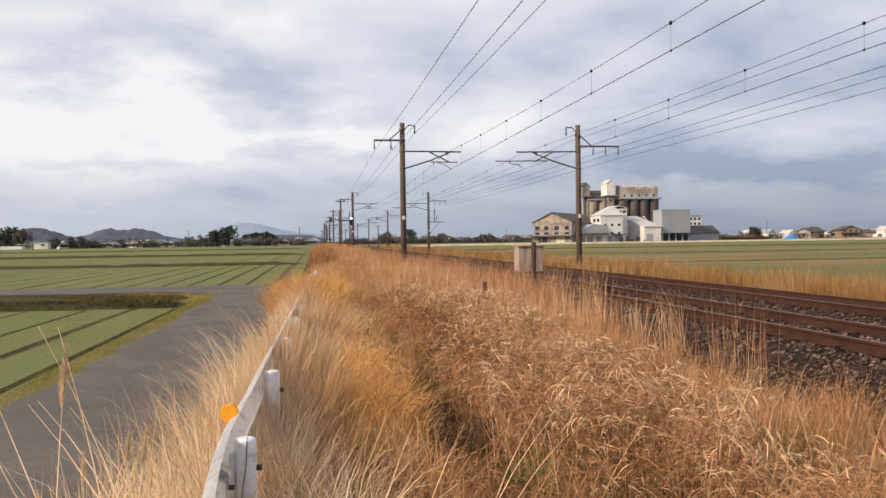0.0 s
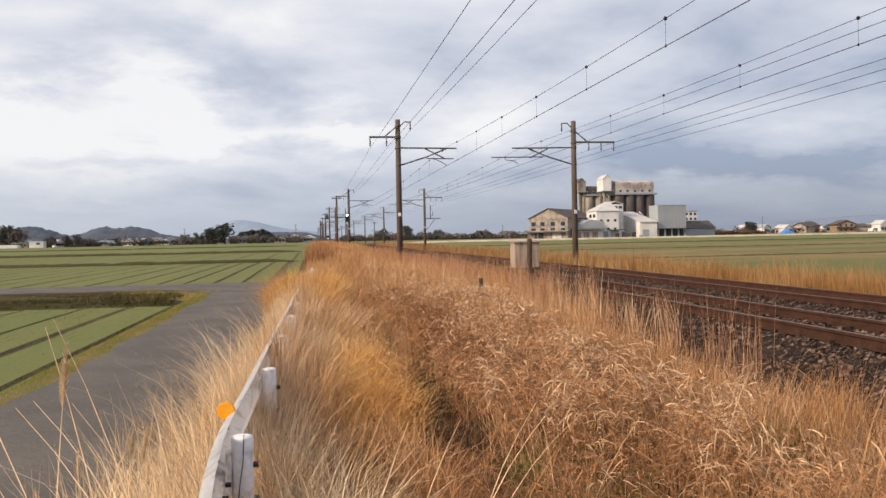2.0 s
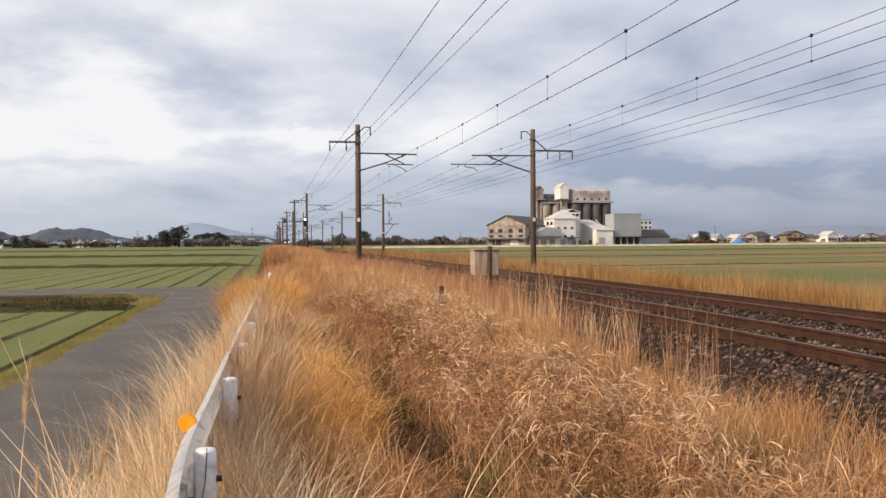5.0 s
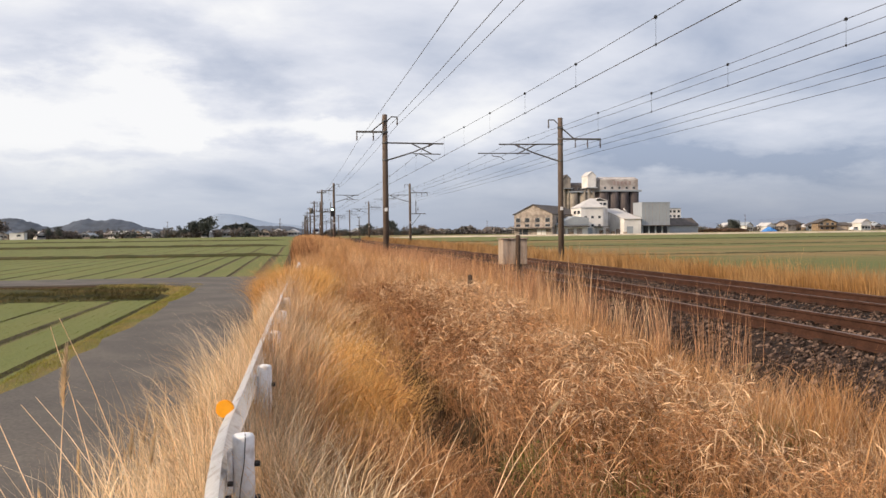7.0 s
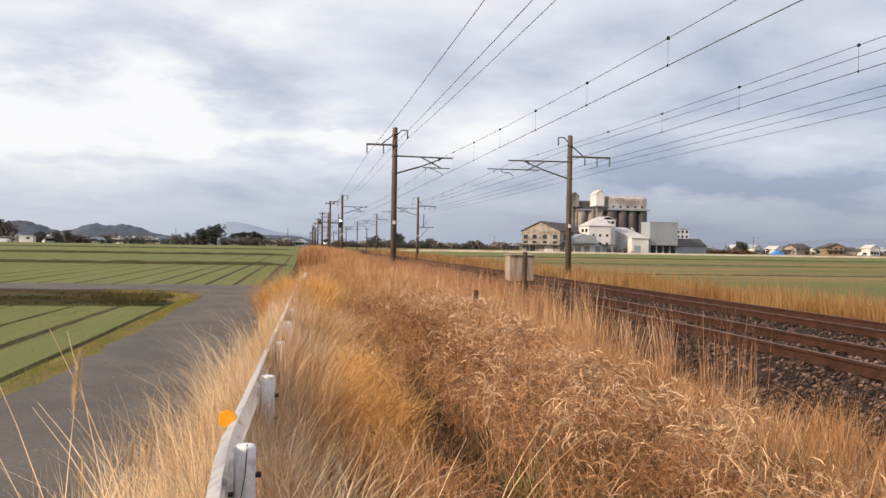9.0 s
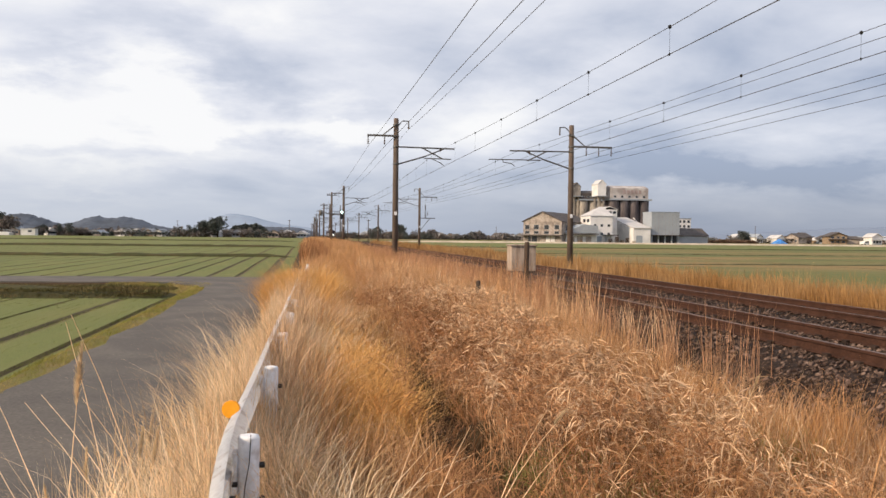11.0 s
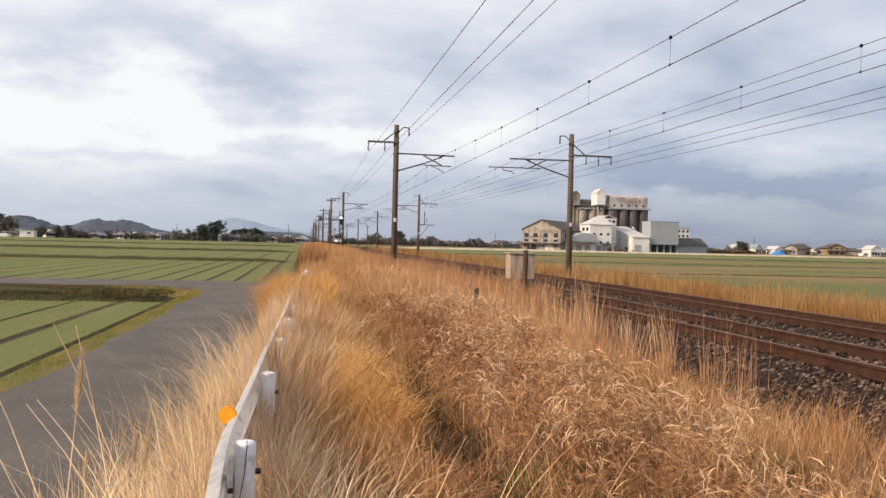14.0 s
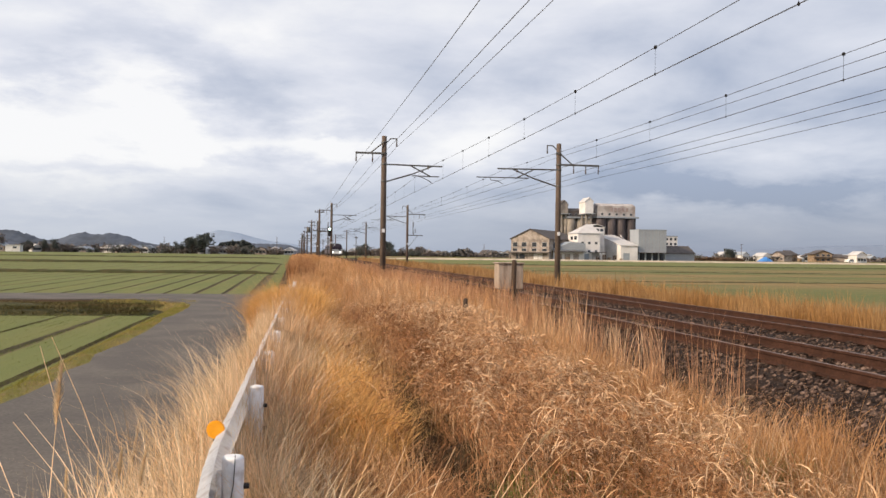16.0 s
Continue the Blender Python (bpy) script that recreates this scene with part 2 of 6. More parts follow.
M_RED = material("faded_red_paint", (0.36, 0.28, 0.27), 0.8, fine=5, coarse=1, bump=0)
M_TAN = material("tan_wall", (0.34, 0.25, 0.17), 0.85, fine=4, coarse=0.6, bump=0.05)
M_TARP = material("blue_tarpaulin", (0.06, 0.24, 0.62), 0.5, fine=6, coarse=1.5, bump=0.2)
M_BOX = material("weathered_grey_cabinet", (0.40, 0.325, 0.265), 0.8, fine=20, coarse=3, second=(0.26, 0.20, 0.16), bump=0.15, stretch=(3, 3, 0.6))
M_TRAINWHITE = material("train_cream_white", (0.68, 0.67, 0.66), 0.35, fine=10, coarse=1, spread=0.06, bump=0)
M_TRAINDARK = material("train_dark_glass", (0.035, 0.025, 0.04), 0.15, fine=10, coarse=1, bump=0)
M_UNDER = material("train_underframe", (0.05, 0.05, 0.05), 0.8, fine=10, coarse=2, bump=0.1)
M_HEADLIGHT = glow("lit_headlight", (1.0, 0.95, 0.85), 3.5)
M_SIGNALGREEN = glow("lit_signal_lamp", (0.78, 1.0, 0.95), 3.5)
M_BLACK = material("matt_black", (0.02, 0.02, 0.022), 0.7, fine=10, coarse=2, bump=0)
M_PALELEAF = material("pale_dead_leaf", (0.70, 0.49, 0.31), 0.7, fine=8, coarse=1.5, second=(0.50, 0.30, 0.16), island=0.45, translucent=0.15, bump=0, space="World", spread=0.15)
M_GREENBLADE = material("green_blade", (0.20, 0.22, 0.06), 0.75, fine=8, coarse=2, second=(0.34, 0.27, 0.10), island=0.3, translucent=0.3, bump=0, space="World", spread=0.15)
M_OLIVEBLADE = material("olive_blade", (0.10, 0.092, 0.034), 0.8, fine=8, coarse=0.8, second=(0.145, 0.105, 0.045), island=0.35, translucent=0.2, bump=0, space="World", spread=0.15)
M_GOLD = material("golden_grass", (0.68, 0.39, 0.14), 0.72, fine=6, coarse=1.0, second=(0.62, 0.34, 0.11), island=0.4, translucent=0.2, bump=0, space="World", spread=0.15)
M_FIELDDRY = material("thin_wheat_and_stubble", (0.130, 0.140, 0.048), 0.9, fine=12, coarse=0.10, second=(0.235, 0.165, 0.070), bump=0.4, stretch=(0.15, 1.0, 1), patch=(0.46, 0.55), space="World", spread=0.3)
M_VERGEBLADE = material("verge_blade", (0.25, 0.235, 0.055), 0.75, fine=8, coarse=1.2, second=(0.36, 0.27, 0.10), island=0.3, translucent=0.3, bump=0, space="World", spread=0.15)
M_WHEAT = material("wheat_blade", (0.16, 0.19, 0.055), 0.75, fine=8, coarse=0.8, second=(0.22, 0.22, 0.08), island=0.3, translucent=0.3, bump=0, space="World", spread=0.15)
M_TRAINSIDE = material("train_dull_side", (0.075, 0.055, 0.07), 0.5, fine=10, coarse=1, spread=0.1, bump=0)
M_TAWNY = material("tawny_grass", (0.59, 0.35, 0.18), 0.75, fine=6, coarse=0.6, second=(0.42, 0.215, 0.085), island=0.45, translucent=0.2, bump=0, space="World", spread=0.15)
# decayed thatch, its colour darkened further for the shade deep in dense grass
M_SHADETHATCH = material("shade_dark_thatch", (0.115, 0.065, 0.034), 0.9, fine=6, coarse=0.9, second=(0.07, 0.042, 0.024), island=0.5, bump=0, space="World", spread=0.2)
# colour greyed and lifted, with the haze of distance in it
M_WOODS = material("far_winter_woods", (0.165, 0.140, 0.132), 0.9, fine=0.6, coarse=0.06, second=(0.110, 0.110, 0.104), island=0.5, bump=0, space="World")
M_HEDGE = material("russet_hedge", (0.19, 0.12, 0.085), 0.9, fine=0.6, coarse=0.2, second=(0.10, 0.07, 0.05), island=0.5, bump=0, space="World")
M_OLDWOOD = material("dark_weathered_wood", (0.085, 0.06, 0.045), 0.9, fine=30, coarse=5, bump=0.4, stretch=(4, 4, 0.5))


# ---- mesh helpers ----
def mesh_ob(name, bm, mat, parent=None):
    me = bpy.data.meshes.new(name)
    bm.normal_update()
    bm.to_mesh(me)
    bm.free()
    for m in mat if isinstance(mat, (list, tuple)) else [mat]:
        me.materials.append(m)
    ob = new(name, me)
    ob.parent = parent
    return ob


def part(name, bm, mat, parent, label=""):
    return tagged(mesh_ob(name, bm, mat, parent), label)


def holder(name, x, y, z, turn=0.0):
    ob = new(name)
    ob.matrix_basis = pose(x, y, z, 0, 0, turn)
    ob.empty_display_size = 0.2
    return ob


def box(bm, lo, hi, bevel=0.0, mat=0):
    """A box from corner to corner, its edges rounded off."""
    v = [bm.verts.new((x, y, z)) for z in (lo[2], hi[2]) for y in (lo[1], hi[1]) for x in (lo[0], hi[0])]
    fs = [bm.faces.new([v[i] for i in q]) for q in ((0, 2, 3, 1), (4, 5, 7, 6), (0, 1, 5, 4), (2, 6, 7, 3), (0, 4, 6, 2), (1, 3, 7, 5))]
    for f in fs:
        f.material_index = mat
    if bevel:
        es = list({e for f in fs for e in f.edges})
        bmesh.ops.bevel(bm, geom=es, offset=bevel, segments=1, affect="EDGES")
    return bm


def tube(bm, a, b, ra, rb=None, seg=8, mat=0, caps=True):
    """A round bar from a to b."""
    a, b = Vector(a), Vector(b)
    rb = ra if rb is None else rb
    d = (b - a).normalized()
    u = d.orthogonal().normalized()
    w = d.cross(u)
    rings = []
    for c, r in ((a, ra), (b, rb)):
        rings.append([bm.verts.new(c + r * (math.cos(2 * math.pi * i / seg) * u + math.sin(2 * math.pi * i / seg) * w)) for i in range(seg)])
    for i in range(seg):
        f = bm.faces.new((rings[0][i], rings[0][(i + 1) % seg], rings[1][(i + 1) % seg], rings[1][i]))
        f.smooth, f.material_index = seg > 6, mat
    if caps:
        for ring in (rings[0][::-1], rings[1]):
            bm.faces.new(ring).material_index = mat
    return bm


def lathe(bm, prof, seg=12, at=(0, 0, 0), mat=0):
    """A turned shape: rows of radius and height."""
    rings = [[bm.verts.new((at[0] + r * math.cos(2 * math.pi * i / seg), at[1] + r * math.sin(2 * math.pi * i / seg), at[2] + z)) for i in range(seg)] for r, z in prof]
    for p, q in zip(rings, rings[1:]):
        for i in range(seg):
            f = bm.faces.new((p[i], p[(i + 1) % seg], q[(i + 1) % seg], q[i]))
            f.smooth, f.material_index = True, mat
    bm.faces.new(rings[0][::-1]).material_index = mat
    bm.faces.new(rings[-1]).material_index = mat
    return bm


def prism(bm, outline, y0, y1, mat=0):
    """An outline in x and z drawn out along y."""
    n = len(outline)
    a = [bm.verts.new((x, y0, z)) for x, z in outline]
    b = [bm.verts.new((x, y1, z)) for x, z in outline]
    for i in range(n):
        bm.faces.new((a[i], a[(i + 1) % n], b[(i + 1) % n], b[i])).material_index = mat
    bm.faces.new(a[::-1]).material_index = mat
    bm.faces.new(b).material_index = mat
    bmesh.ops.recalc_face_normals(bm, faces=bm.faces[:])
    return bm


def strip_mesh(name, verts, faces, mat, parent=None):
    me = bpy.data.meshes.new(name)
    me.from_pydata(verts, [], faces)
    me.materials.append(mat)
    ob = new(name, me)
    ob.parent = parent
    return ob


def smooth(a, b, t):
    t = np.clip((t - a) / (b - a), 0, 1)
    return t * t * (3 - 2 * t)


# ---- ground ----
def lumps(x, y, scale, seedno):
    """Smooth random numbers over the plan, about 0 to 1."""
    rng = np.random.default_rng(seedno)
    s = 0
    for _ in range(7):
        a, ph, f = rng.uniform(0, 6.28), rng.uniform(0, 6.28), rng.uniform(0.6, 1.7) / scale
        s = s + np.sin((x * math.cos(a) + y * math.sin(a)) * f * 6.28 + ph)
    return 0.5 + s / 9


def hollow_line(y):
    """Where the dark hollow lies across, at y along the line."""
    return 1.0 - 0.012 * (y - 7)


def relief(x, y):
    """Mounds and hollows of the matted bank."""
    m = 0.30 * (lumps(x, y, 1.9, 71) - 0.5) * smooth(0.7, 1.4, x) * (1 - smooth(3.0, 4.0, x))
    m = m - 0.12 * np.exp(-((x - hollow_line(y)) / 0.26) ** 2) * smooth(3.6, 5.2, y) * (1 - smooth(12.5, 16, y))
    m = m + 0.17 * np.exp(-((x - 0.33) / 0.30) ** 2 - ((y - 7.6) / 1.2) ** 2) + 0.10 * np.exp(-((x - 0.3) / 0.35) ** 2 - ((y - 12.5) / 1.8) ** 2)
    return m * (1 - smooth(24, 40, y)) * smooth(-2, 2, y)


def lane_distance(x, y):
    """How far a place lies from the edge of the lane and the road it runs into; negative on them."""
    x, y = np.asarray(x, float), np.asarray(y, float)
    a = np.maximum(np.maximum(-3.25 - x, x + 0.95), y - 34.3)
    far = np.maximum(0, -8.5 - x) * 0.025
    c = np.maximum(np.maximum(30.7 + far - y, y - 34.3 - far), x + 0.95)
    k = 2.0
    h = np.clip(0.5 + 0.5 * (c - a) / k, 0, 1)
    return c * (1 - h) + a * h - k * h * (1 - h)


def ground_height(x, y):
    """The lie of the land across and along the line."""
    x, y = np.asarray(x, float), np.asarray(y, float)
    h = -0.12 + 0.34 * (1 - smooth(0.35, 0.95, lane_distance(x, y))) * (x < 0)
    bank = smooth(-1.15, -0.3, x)
    h = np.where(x > -1.3, np.where(x > -0.3, -0.12, h) * (1 - bank) + 0.40 * bank, h)
    h = h + 0.06 * smooth(0.5, 2.0, x) * (1 - smooth(3.5, 4.6, x))
    h = h - 0.12 * smooth(3.3, 4.4, x) + relief(x, y)
    h = np.where(x > 12.4, 0.30 - 0.42 * smooth(12.4, 15.5, x) + 0 * y, h)
    return h


def axis(rows):
    out = []
    for a, b, step in rows:
        out += list(np.arange(a, b, step))
    return np.array(out + [rows[-1][1]])


gx = axis([(-4500, -500, 500), (-500, -60, 55), (-60, -12, 6), (-12, -5, 0.4), (-5, 5.5, 0.2), (5.5, 12, 1.3), (12, 18, 0.5), (18, 60, 7), (60, 500, 55), (500, 4500, 500)])
gy = axis([(-3000, -300, 450), (-300, -20, 40), (-20, 2, 1.0), (2, 22, 0.4), (22, 38, 0.35), (38, 100, 6), (100, 400, 50), (400, 4800, 550)])
GX, GY = np.meshgrid(gx, gy)
GZ = ground_height(GX, GY) + 0.03 * np.sin(GX * 1.7 + GY * 0.6) * np.sin(GY * 0.9) * (GX > 0.3) * (GX < 4.5)
nx = len(gx)
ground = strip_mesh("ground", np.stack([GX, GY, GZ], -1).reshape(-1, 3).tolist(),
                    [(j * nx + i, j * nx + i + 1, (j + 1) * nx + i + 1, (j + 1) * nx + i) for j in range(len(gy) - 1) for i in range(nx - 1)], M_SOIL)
ground.data.materials.append(M_VERGE)
cx, cy = (GX[:-1, :-1] + GX[1:, 1:]) / 2, (GY[:-1, :-1] + GY[1:, 1:]) / 2
near_lane = (lane_distance(cx, cy) < 0.95) & (cx < -1.0) & (cx > -6.5) & (cy > -25)
ground.data.polygons.foreach_set("material_index", near_lane.astype(np.int32).reshape(-1))
tagged(ground, "brown earth with matted dead grass on flat land", "ground", kind="structure")


def lane():
    """The lane beside the guard rail and the farm road into which it bends."""
    bm = bmesh.new()
    left, right = -3.25, -0.95
    outline = [(right, -14), (right, 31.2), (-1.0, 34.3)]
    outline += [(-60, 36.2), (-60, 32.0)]
    outline += [(-8.5, 30.7), (-6.8, 30.72), (-5.6, 30.55), (-4.7, 30.2), (-4.05, 29.6), (-3.6, 28.8), (-3.34, 27.8), (left, 26.6)]
    outline += [(left, 24), (left, -14)]
    rng = np.random.default_rng(9)
    ragged = []
    for (xa, ya), (xb, yb) in zip(outline, outline[1:] + outline[:1]):  # worn, uneven edges
        n = max(1, int(min(40, math.hypot(xb - xa, yb - ya) / 0.45)))
        for k in range(n):
            w = 0.05 if 0 < k else 0.0
            ragged.append((xa + (xb - xa) * k / n + rng.normal(0, w), ya + (yb - ya) * k / n + rng.normal(0, w * 0.6)))
    outline = ragged[::-1]
    top = [bm.verts.new((x, y, 0.255)) for x, y in outline]
    low = [bm.verts.new((x, y, 0.10)) for x, y in outline]
    bm.faces.new(top)
    for i in range(len(top)):
        j = (i + 1) % len(top)
        bm.faces.new((top[i], low[i], low[j], top[j]))
    bmesh.ops.recalc_face_normals(bm, faces=bm.faces[:])
    bmesh.ops.triangulate(bm, faces=bm.faces[:])
    return tagged(mesh_ob("road", bm, M_ASPHALT), "narrow worn grey asphalt farm lane bending at a corner", "road", kind="structure")


lane()


def field(name, x0, x1, y0, y1, furrows, label, step=1.5, width=0.22, seedno=1, mat=None):
    """A sheet of young wheat with sunken furrows along the line. furrows: where they lie across the field."""
    rng = np.random.default_rng(seedno)
    xs = [x0]
    low = []
    for f, w in sorted(f if isinstance(f, tuple) else (f, width * rng.uniform(0.7, 1.3)) for f in furrows):
        if f - w <= xs[-1] or f + w >= x1:
            continue
        xs += [f - w * 0.55, f - w * 0.25, f + w * 0.25, f + w * 0.55]
        low.append(len(xs) - 3)
    xs.append(x1)
    ys = np.linspace(y0, y1, max(2, int((y1 - y0) / 2.5)))
    verts, faces, mats = [], [], []
    deep = set()
    for i in low:
        deep |= {i, i + 1}
    wob = 0.05 * np.sin(ys * 0.11 + seedno) + rng.normal(0, 0.012, len(ys))
    for y, wo in zip(ys, wob):
        for i, x in enumerate(xs):
            verts.append((x + (wo if 0 < i < len(xs) - 1 else 0), y, (-0.05 if i in deep else 0.0) + rng.uniform(-0.008, 0.008)))
    n = len(xs)
    for j in range(len(ys) - 1):
        for i in range(n - 1):
            faces.append((j * n + i, j * n + i + 1, (j + 1) * n + i + 1, (j + 1) * n + i))
            mats.append(1 if i in deep or i + 1 in deep else 0)
    ob = strip_mesh(name, verts, faces, mat or M_FIELD)
    ob.data.materials.append(M_FURROW)
    ob.data.polygons.foreach_set("material_index", mats)
    return tagged(ob, label, "field", kind="structure")


GREEN = "flat field of young green wheat with dark furrows"
field("field_1", -70, -3.8, -12, 26.2, [(-4.22, 0.15), (-5.52, 0.26), (-6.87, 0.15)] + [-8.6 - 1.7 * k for k in range(30)], GREEN, width=0.16, seedno=3)
field("field_2", -120, -0.9, 35.6, 73.6, [(-1.9, 0.5), (-3.3, 0.24), (-4.6, 0.26), (-6.0, 0.18)] + [-7.2 - 1.6 * k for k in range(60)], GREEN, width=0.16, seedno=4)
field("field_3", -170, -0.5, 74.8, 129.2, [-1.9] + [-4.8 - 3.2 * k for k in range(50)], GREEN, width=0.24, seedno=5)
field("field_4", -420, -0.5, 131.4, 480, [-20 - 30 * k for k in range(12)], GREEN, width=0.5, seedno=6)
field("field_5", 19.5, 260, -20, 150, [40 + 12 * k for k in range(15)], GREEN, width=0.4, seedno=7, mat=M_FIELDDRY)
field("field_6", 19.5, 260, 152, 262, [60 + 20 * k for k in range(9)], GREEN, width=0.4, seedno=8)
field("field_7", 262, 700, -20, 150, [300 + 30 * k for k in range(10)], GREEN, width=0.4, seedno=9, mat=M_FIELDDRY)

field("field_8", 17, 430, 276, 480, [60 + 45 * k for k in range(8)], GREEN, width=0.6, seedno=10, mat=M_FIELDDRY)
field("field_9", 262, 700, 152, 262, [300 + 45 * k for k in range(8)], GREEN, width=0.6, seedno=12)


def ridge(name, pts, width, height, mat, label, category, lump=0.3, seedno=1, base=-0.12):
    """A low uneven bank that follows a line."""
    rng = np.random.default_rng(seedno)
    path = []
    for (xa, ya), (xb, yb) in zip(pts, pts[1:]):
        n = max(2, int(math.hypot(xb - xa, yb - ya) / (width * 0.8)))
        path += [(xa + (xb - xa) * k / n, ya + (yb - ya) * k / n, xb - xa, yb - ya) for k in range(n)]
    path.append((*pts[-1], pts[-1][0] - pts[-2][0], pts[-1][1] - pts[-2][1]))
    prof = [(-0.5, 0.0), (-0.38, 0.7), (-0.15, 1.0), (0.15, 1.0), (0.38, 0.7), (0.5, 0.0)]
    verts, faces = [], []
    for q, (x, y, dx, dy) in enumerate(path):
        end = min(1.0, (0.02, 0.5, 0.85, 1.0)[min(q, len(path) - 1 - q, 3)])
        s = math.hypot(dx, dy)
        ax, ay = -dy / s, dx / s
        for o, h in prof:
            k = o * width * (1 + rng.uniform(-0.12, 0.12))
            verts.append((x + ax * k, y + ay * k, base + (height - base) * h * end * (1 + lump * rng.uniform(-0.5, 0.5))))
    for j in range(len(path) - 1):
        for i in range(5):
            faces.append((j * 6 + i, (j + 1) * 6 + i, (j + 1) * 6 + i + 1, j * 6 + i + 1))
    return tagged(strip_mesh(name, verts, faces, mat), label, category, kind="structure")


ridge("bank_1", [(-70, 30.0), (-9.0, 28.7), (-4.0, 27.9)], 3.5, 0.31, M_BUND, "low bank with olive and brown winter grass", "bank", 0.5, 2)
ridge("bund_1", [(-130, 74.2), (-0.6, 74.2)], 1.2, 0.22, M_BUND, "narrow dark grassy bund between fields", "bank", 0.4, 5)
ridge("bund_2", [(-200, 130.3), (-0.6, 130.3)], 2.0, 0.30, M_BUND, "narrow dark grassy bund between fields", "bank", 0.4, 6)
ridge("bund_3", [(-400, 235), (-0.6, 235)], 3.0, 0.25, M_BUND, "narrow dark grassy bund between fields", "bank", 0.4, 7)
ridge("bund_4", [(20, 60), (262, 60)], 1.0, 0.06, M_BUND, "narrow dark grassy bund between fields", "bank", 0.4, 8)
ridge("bund_5", [(20, 96), (300, 96)], 1.2, 0.07, M_BUND, "narrow dark grassy bund between fields", "bank", 0.4, 9)
ridge("bund_6", [(20, 151), (420, 151)], 1.5, 0.12, M_BUND, "narrow dark grassy bund between fields", "bank", 0.4, 10)
ridge("farm_track", [(20, 268), (480, 262)], 9, 0.5, M_TRACKDIRT, "pale bare earth farm track along the factory", "track", 0.2, 11)


# ---- railway ----
NEAR_X, FAR_X = 6.87, 10.6      # centres of the two tracks
NEAR_Z, FAR_Z = 0.75, 0.64      # height of the rail tops
Y0, Y1 = -40.0, 900.0

bm = bmesh.new()
bed = [(4.0, 0.12), (5.35, 0.52), (5.8, 0.575), (7.95, 0.575), (8.7, 0.52), (9.5, 0.47), (11.8, 0.46), (13.1, 0.05)]
ys = axis([(Y0, 0, 10), (0, 40, 0.6), (40, 900, 20)])
rng = np.random.default_rng(5)
rows = [[bm.verts.new((x + rng.uniform(-.06, .06), y, z + rng.uniform(-.02, .02))) for x, z in bed] for y in ys]
for p, q in zip(rows, rows[1:]):
    for i in range(len(bed) - 1):
        bm.faces.new((p[i], p[i + 1], q[i + 1], q[i]))
tagged(mesh_ob("ballast", bm, M_BALLAST), "dark grey-brown crushed stone ballast bed", "ballast", kind="structure")


def stones():
    """Loose stones on the ballast where it is seen from near."""
    rng = np.random.default_rng(11)
    n = 36000
    y = 4.0 + 26 * rng.random(n) ** 1.6
    x = 3.7 + 8.9 * rng.random(n)
    keep = (x < 7.9) | (rng.random(n) < 0.45)
    x, y = x[keep], y[keep]
    z = np.maximum(np.interp(x, [p[0] for p in bed], [p[1] for p in bed]), ground_height(x, y))
    base = np.array([(1, 0, 0), (-1, 0, 0), (0, 1, 0), (0, -1, 0), (0, 0, 1), (0, 0, -1)], float)
    tri = np.array([(0, 2, 4), (2, 1, 4), (1, 3, 4), (3, 0, 4), (2, 0, 5), (1, 2, 5), (3, 1, 5), (0, 3, 5)])
    n = len(x)
    size = rng.uniform(0.014, 0.036, (n, 1, 1)) * rng.uniform(0.6, 1.3, (n, 6, 1))
    ang = rng.uniform(0, 6.28, n)
    c, s = np.cos(ang), np.sin(ang)
    v = base[None] * size
    v = v + rng.normal(0, 0.006, v.shape)
    vx = v[..., 0] * c[:, None] - v[..., 1] * s[:, None] + 0.5 * v[..., 2]
    vy = v[..., 0] * s[:, None] + v[..., 1] * c[:, None]
    P = np.stack([vx + x[:, None], vy + y[:, None], v[..., 2] * 0.8 + z[:, None] + 0.015], -1).reshape(-1, 3)
    F = (tri[None] + 6 * np.arange(n)[:, None, None]).reshape(-1, 3)
    ob = strip_mesh("ballast_stones", P.tolist(), F.tolist(), M_STONE)
    return tagged(ob, "loose angular grey and brown ballast stones", "ballast", kind="stuff")


stones()

RAIL = [(-0.064, -0.153), (0.064, -0.153), (0.064, -0.142), (0.012, -0.125), (0.010, -0.045), (0.033, -0.036), (0.033, -0.006), (0.024, 0.0),
        (-0.024, 0.0), (-0.033, -0.006), (-0.033, -0.036), (-0.010, -0.045), (-0.012, -0.125), (-0.064, -0.142)]


def track(x, z, label):
    thing = holder("railway_track", x, 0, z)
    for side in (-0.566, 0.566):
        bm = bmesh.new()
        prism(bm, [(side + a, b) for a, b in RAIL], Y0, Y1)
        for f in bm.faces:
            if f.normal.z > 0.9 and f.calc_center_median().z > -0.003:
                f.material_index = 1
        part("rail", bm, [M_RAIL, M_RAILTOP], thing, "rust-brown steel rail")
    bm = bmesh.new()
    box(bm, (-1.0, -0.11, -0.30), (1.0, 0.11, -0.175), 0.015)
    for s in (-1, 1):
        for k in (0.47, 0.66):
            box(bm, (s * k - 0.03, -0.05, -0.165), (s * k + 0.03, 0.05, -0.125))
    first = part("sleeper", bm, M_SLEEPER, thing)
    first.location = (0, 3.0, 0)
    for k in range(1, 130):
        ob = new("sleeper", first.data)
        ob.parent = thing
        ob.matrix_basis = pose(random.uniform(-.02, .02), 3.0 + 0.61 * k, random.uniform(-.006, .006), 0, 0, random.uniform(-.6, .6))
    return tagged(thing, label, "railway track", "railway tracks")


track(NEAR_X, NEAR_Z, "rusty single railway track on dark ballast")
track(FAR_X, FAR_Z, "rusty single railway track beside the reeds")


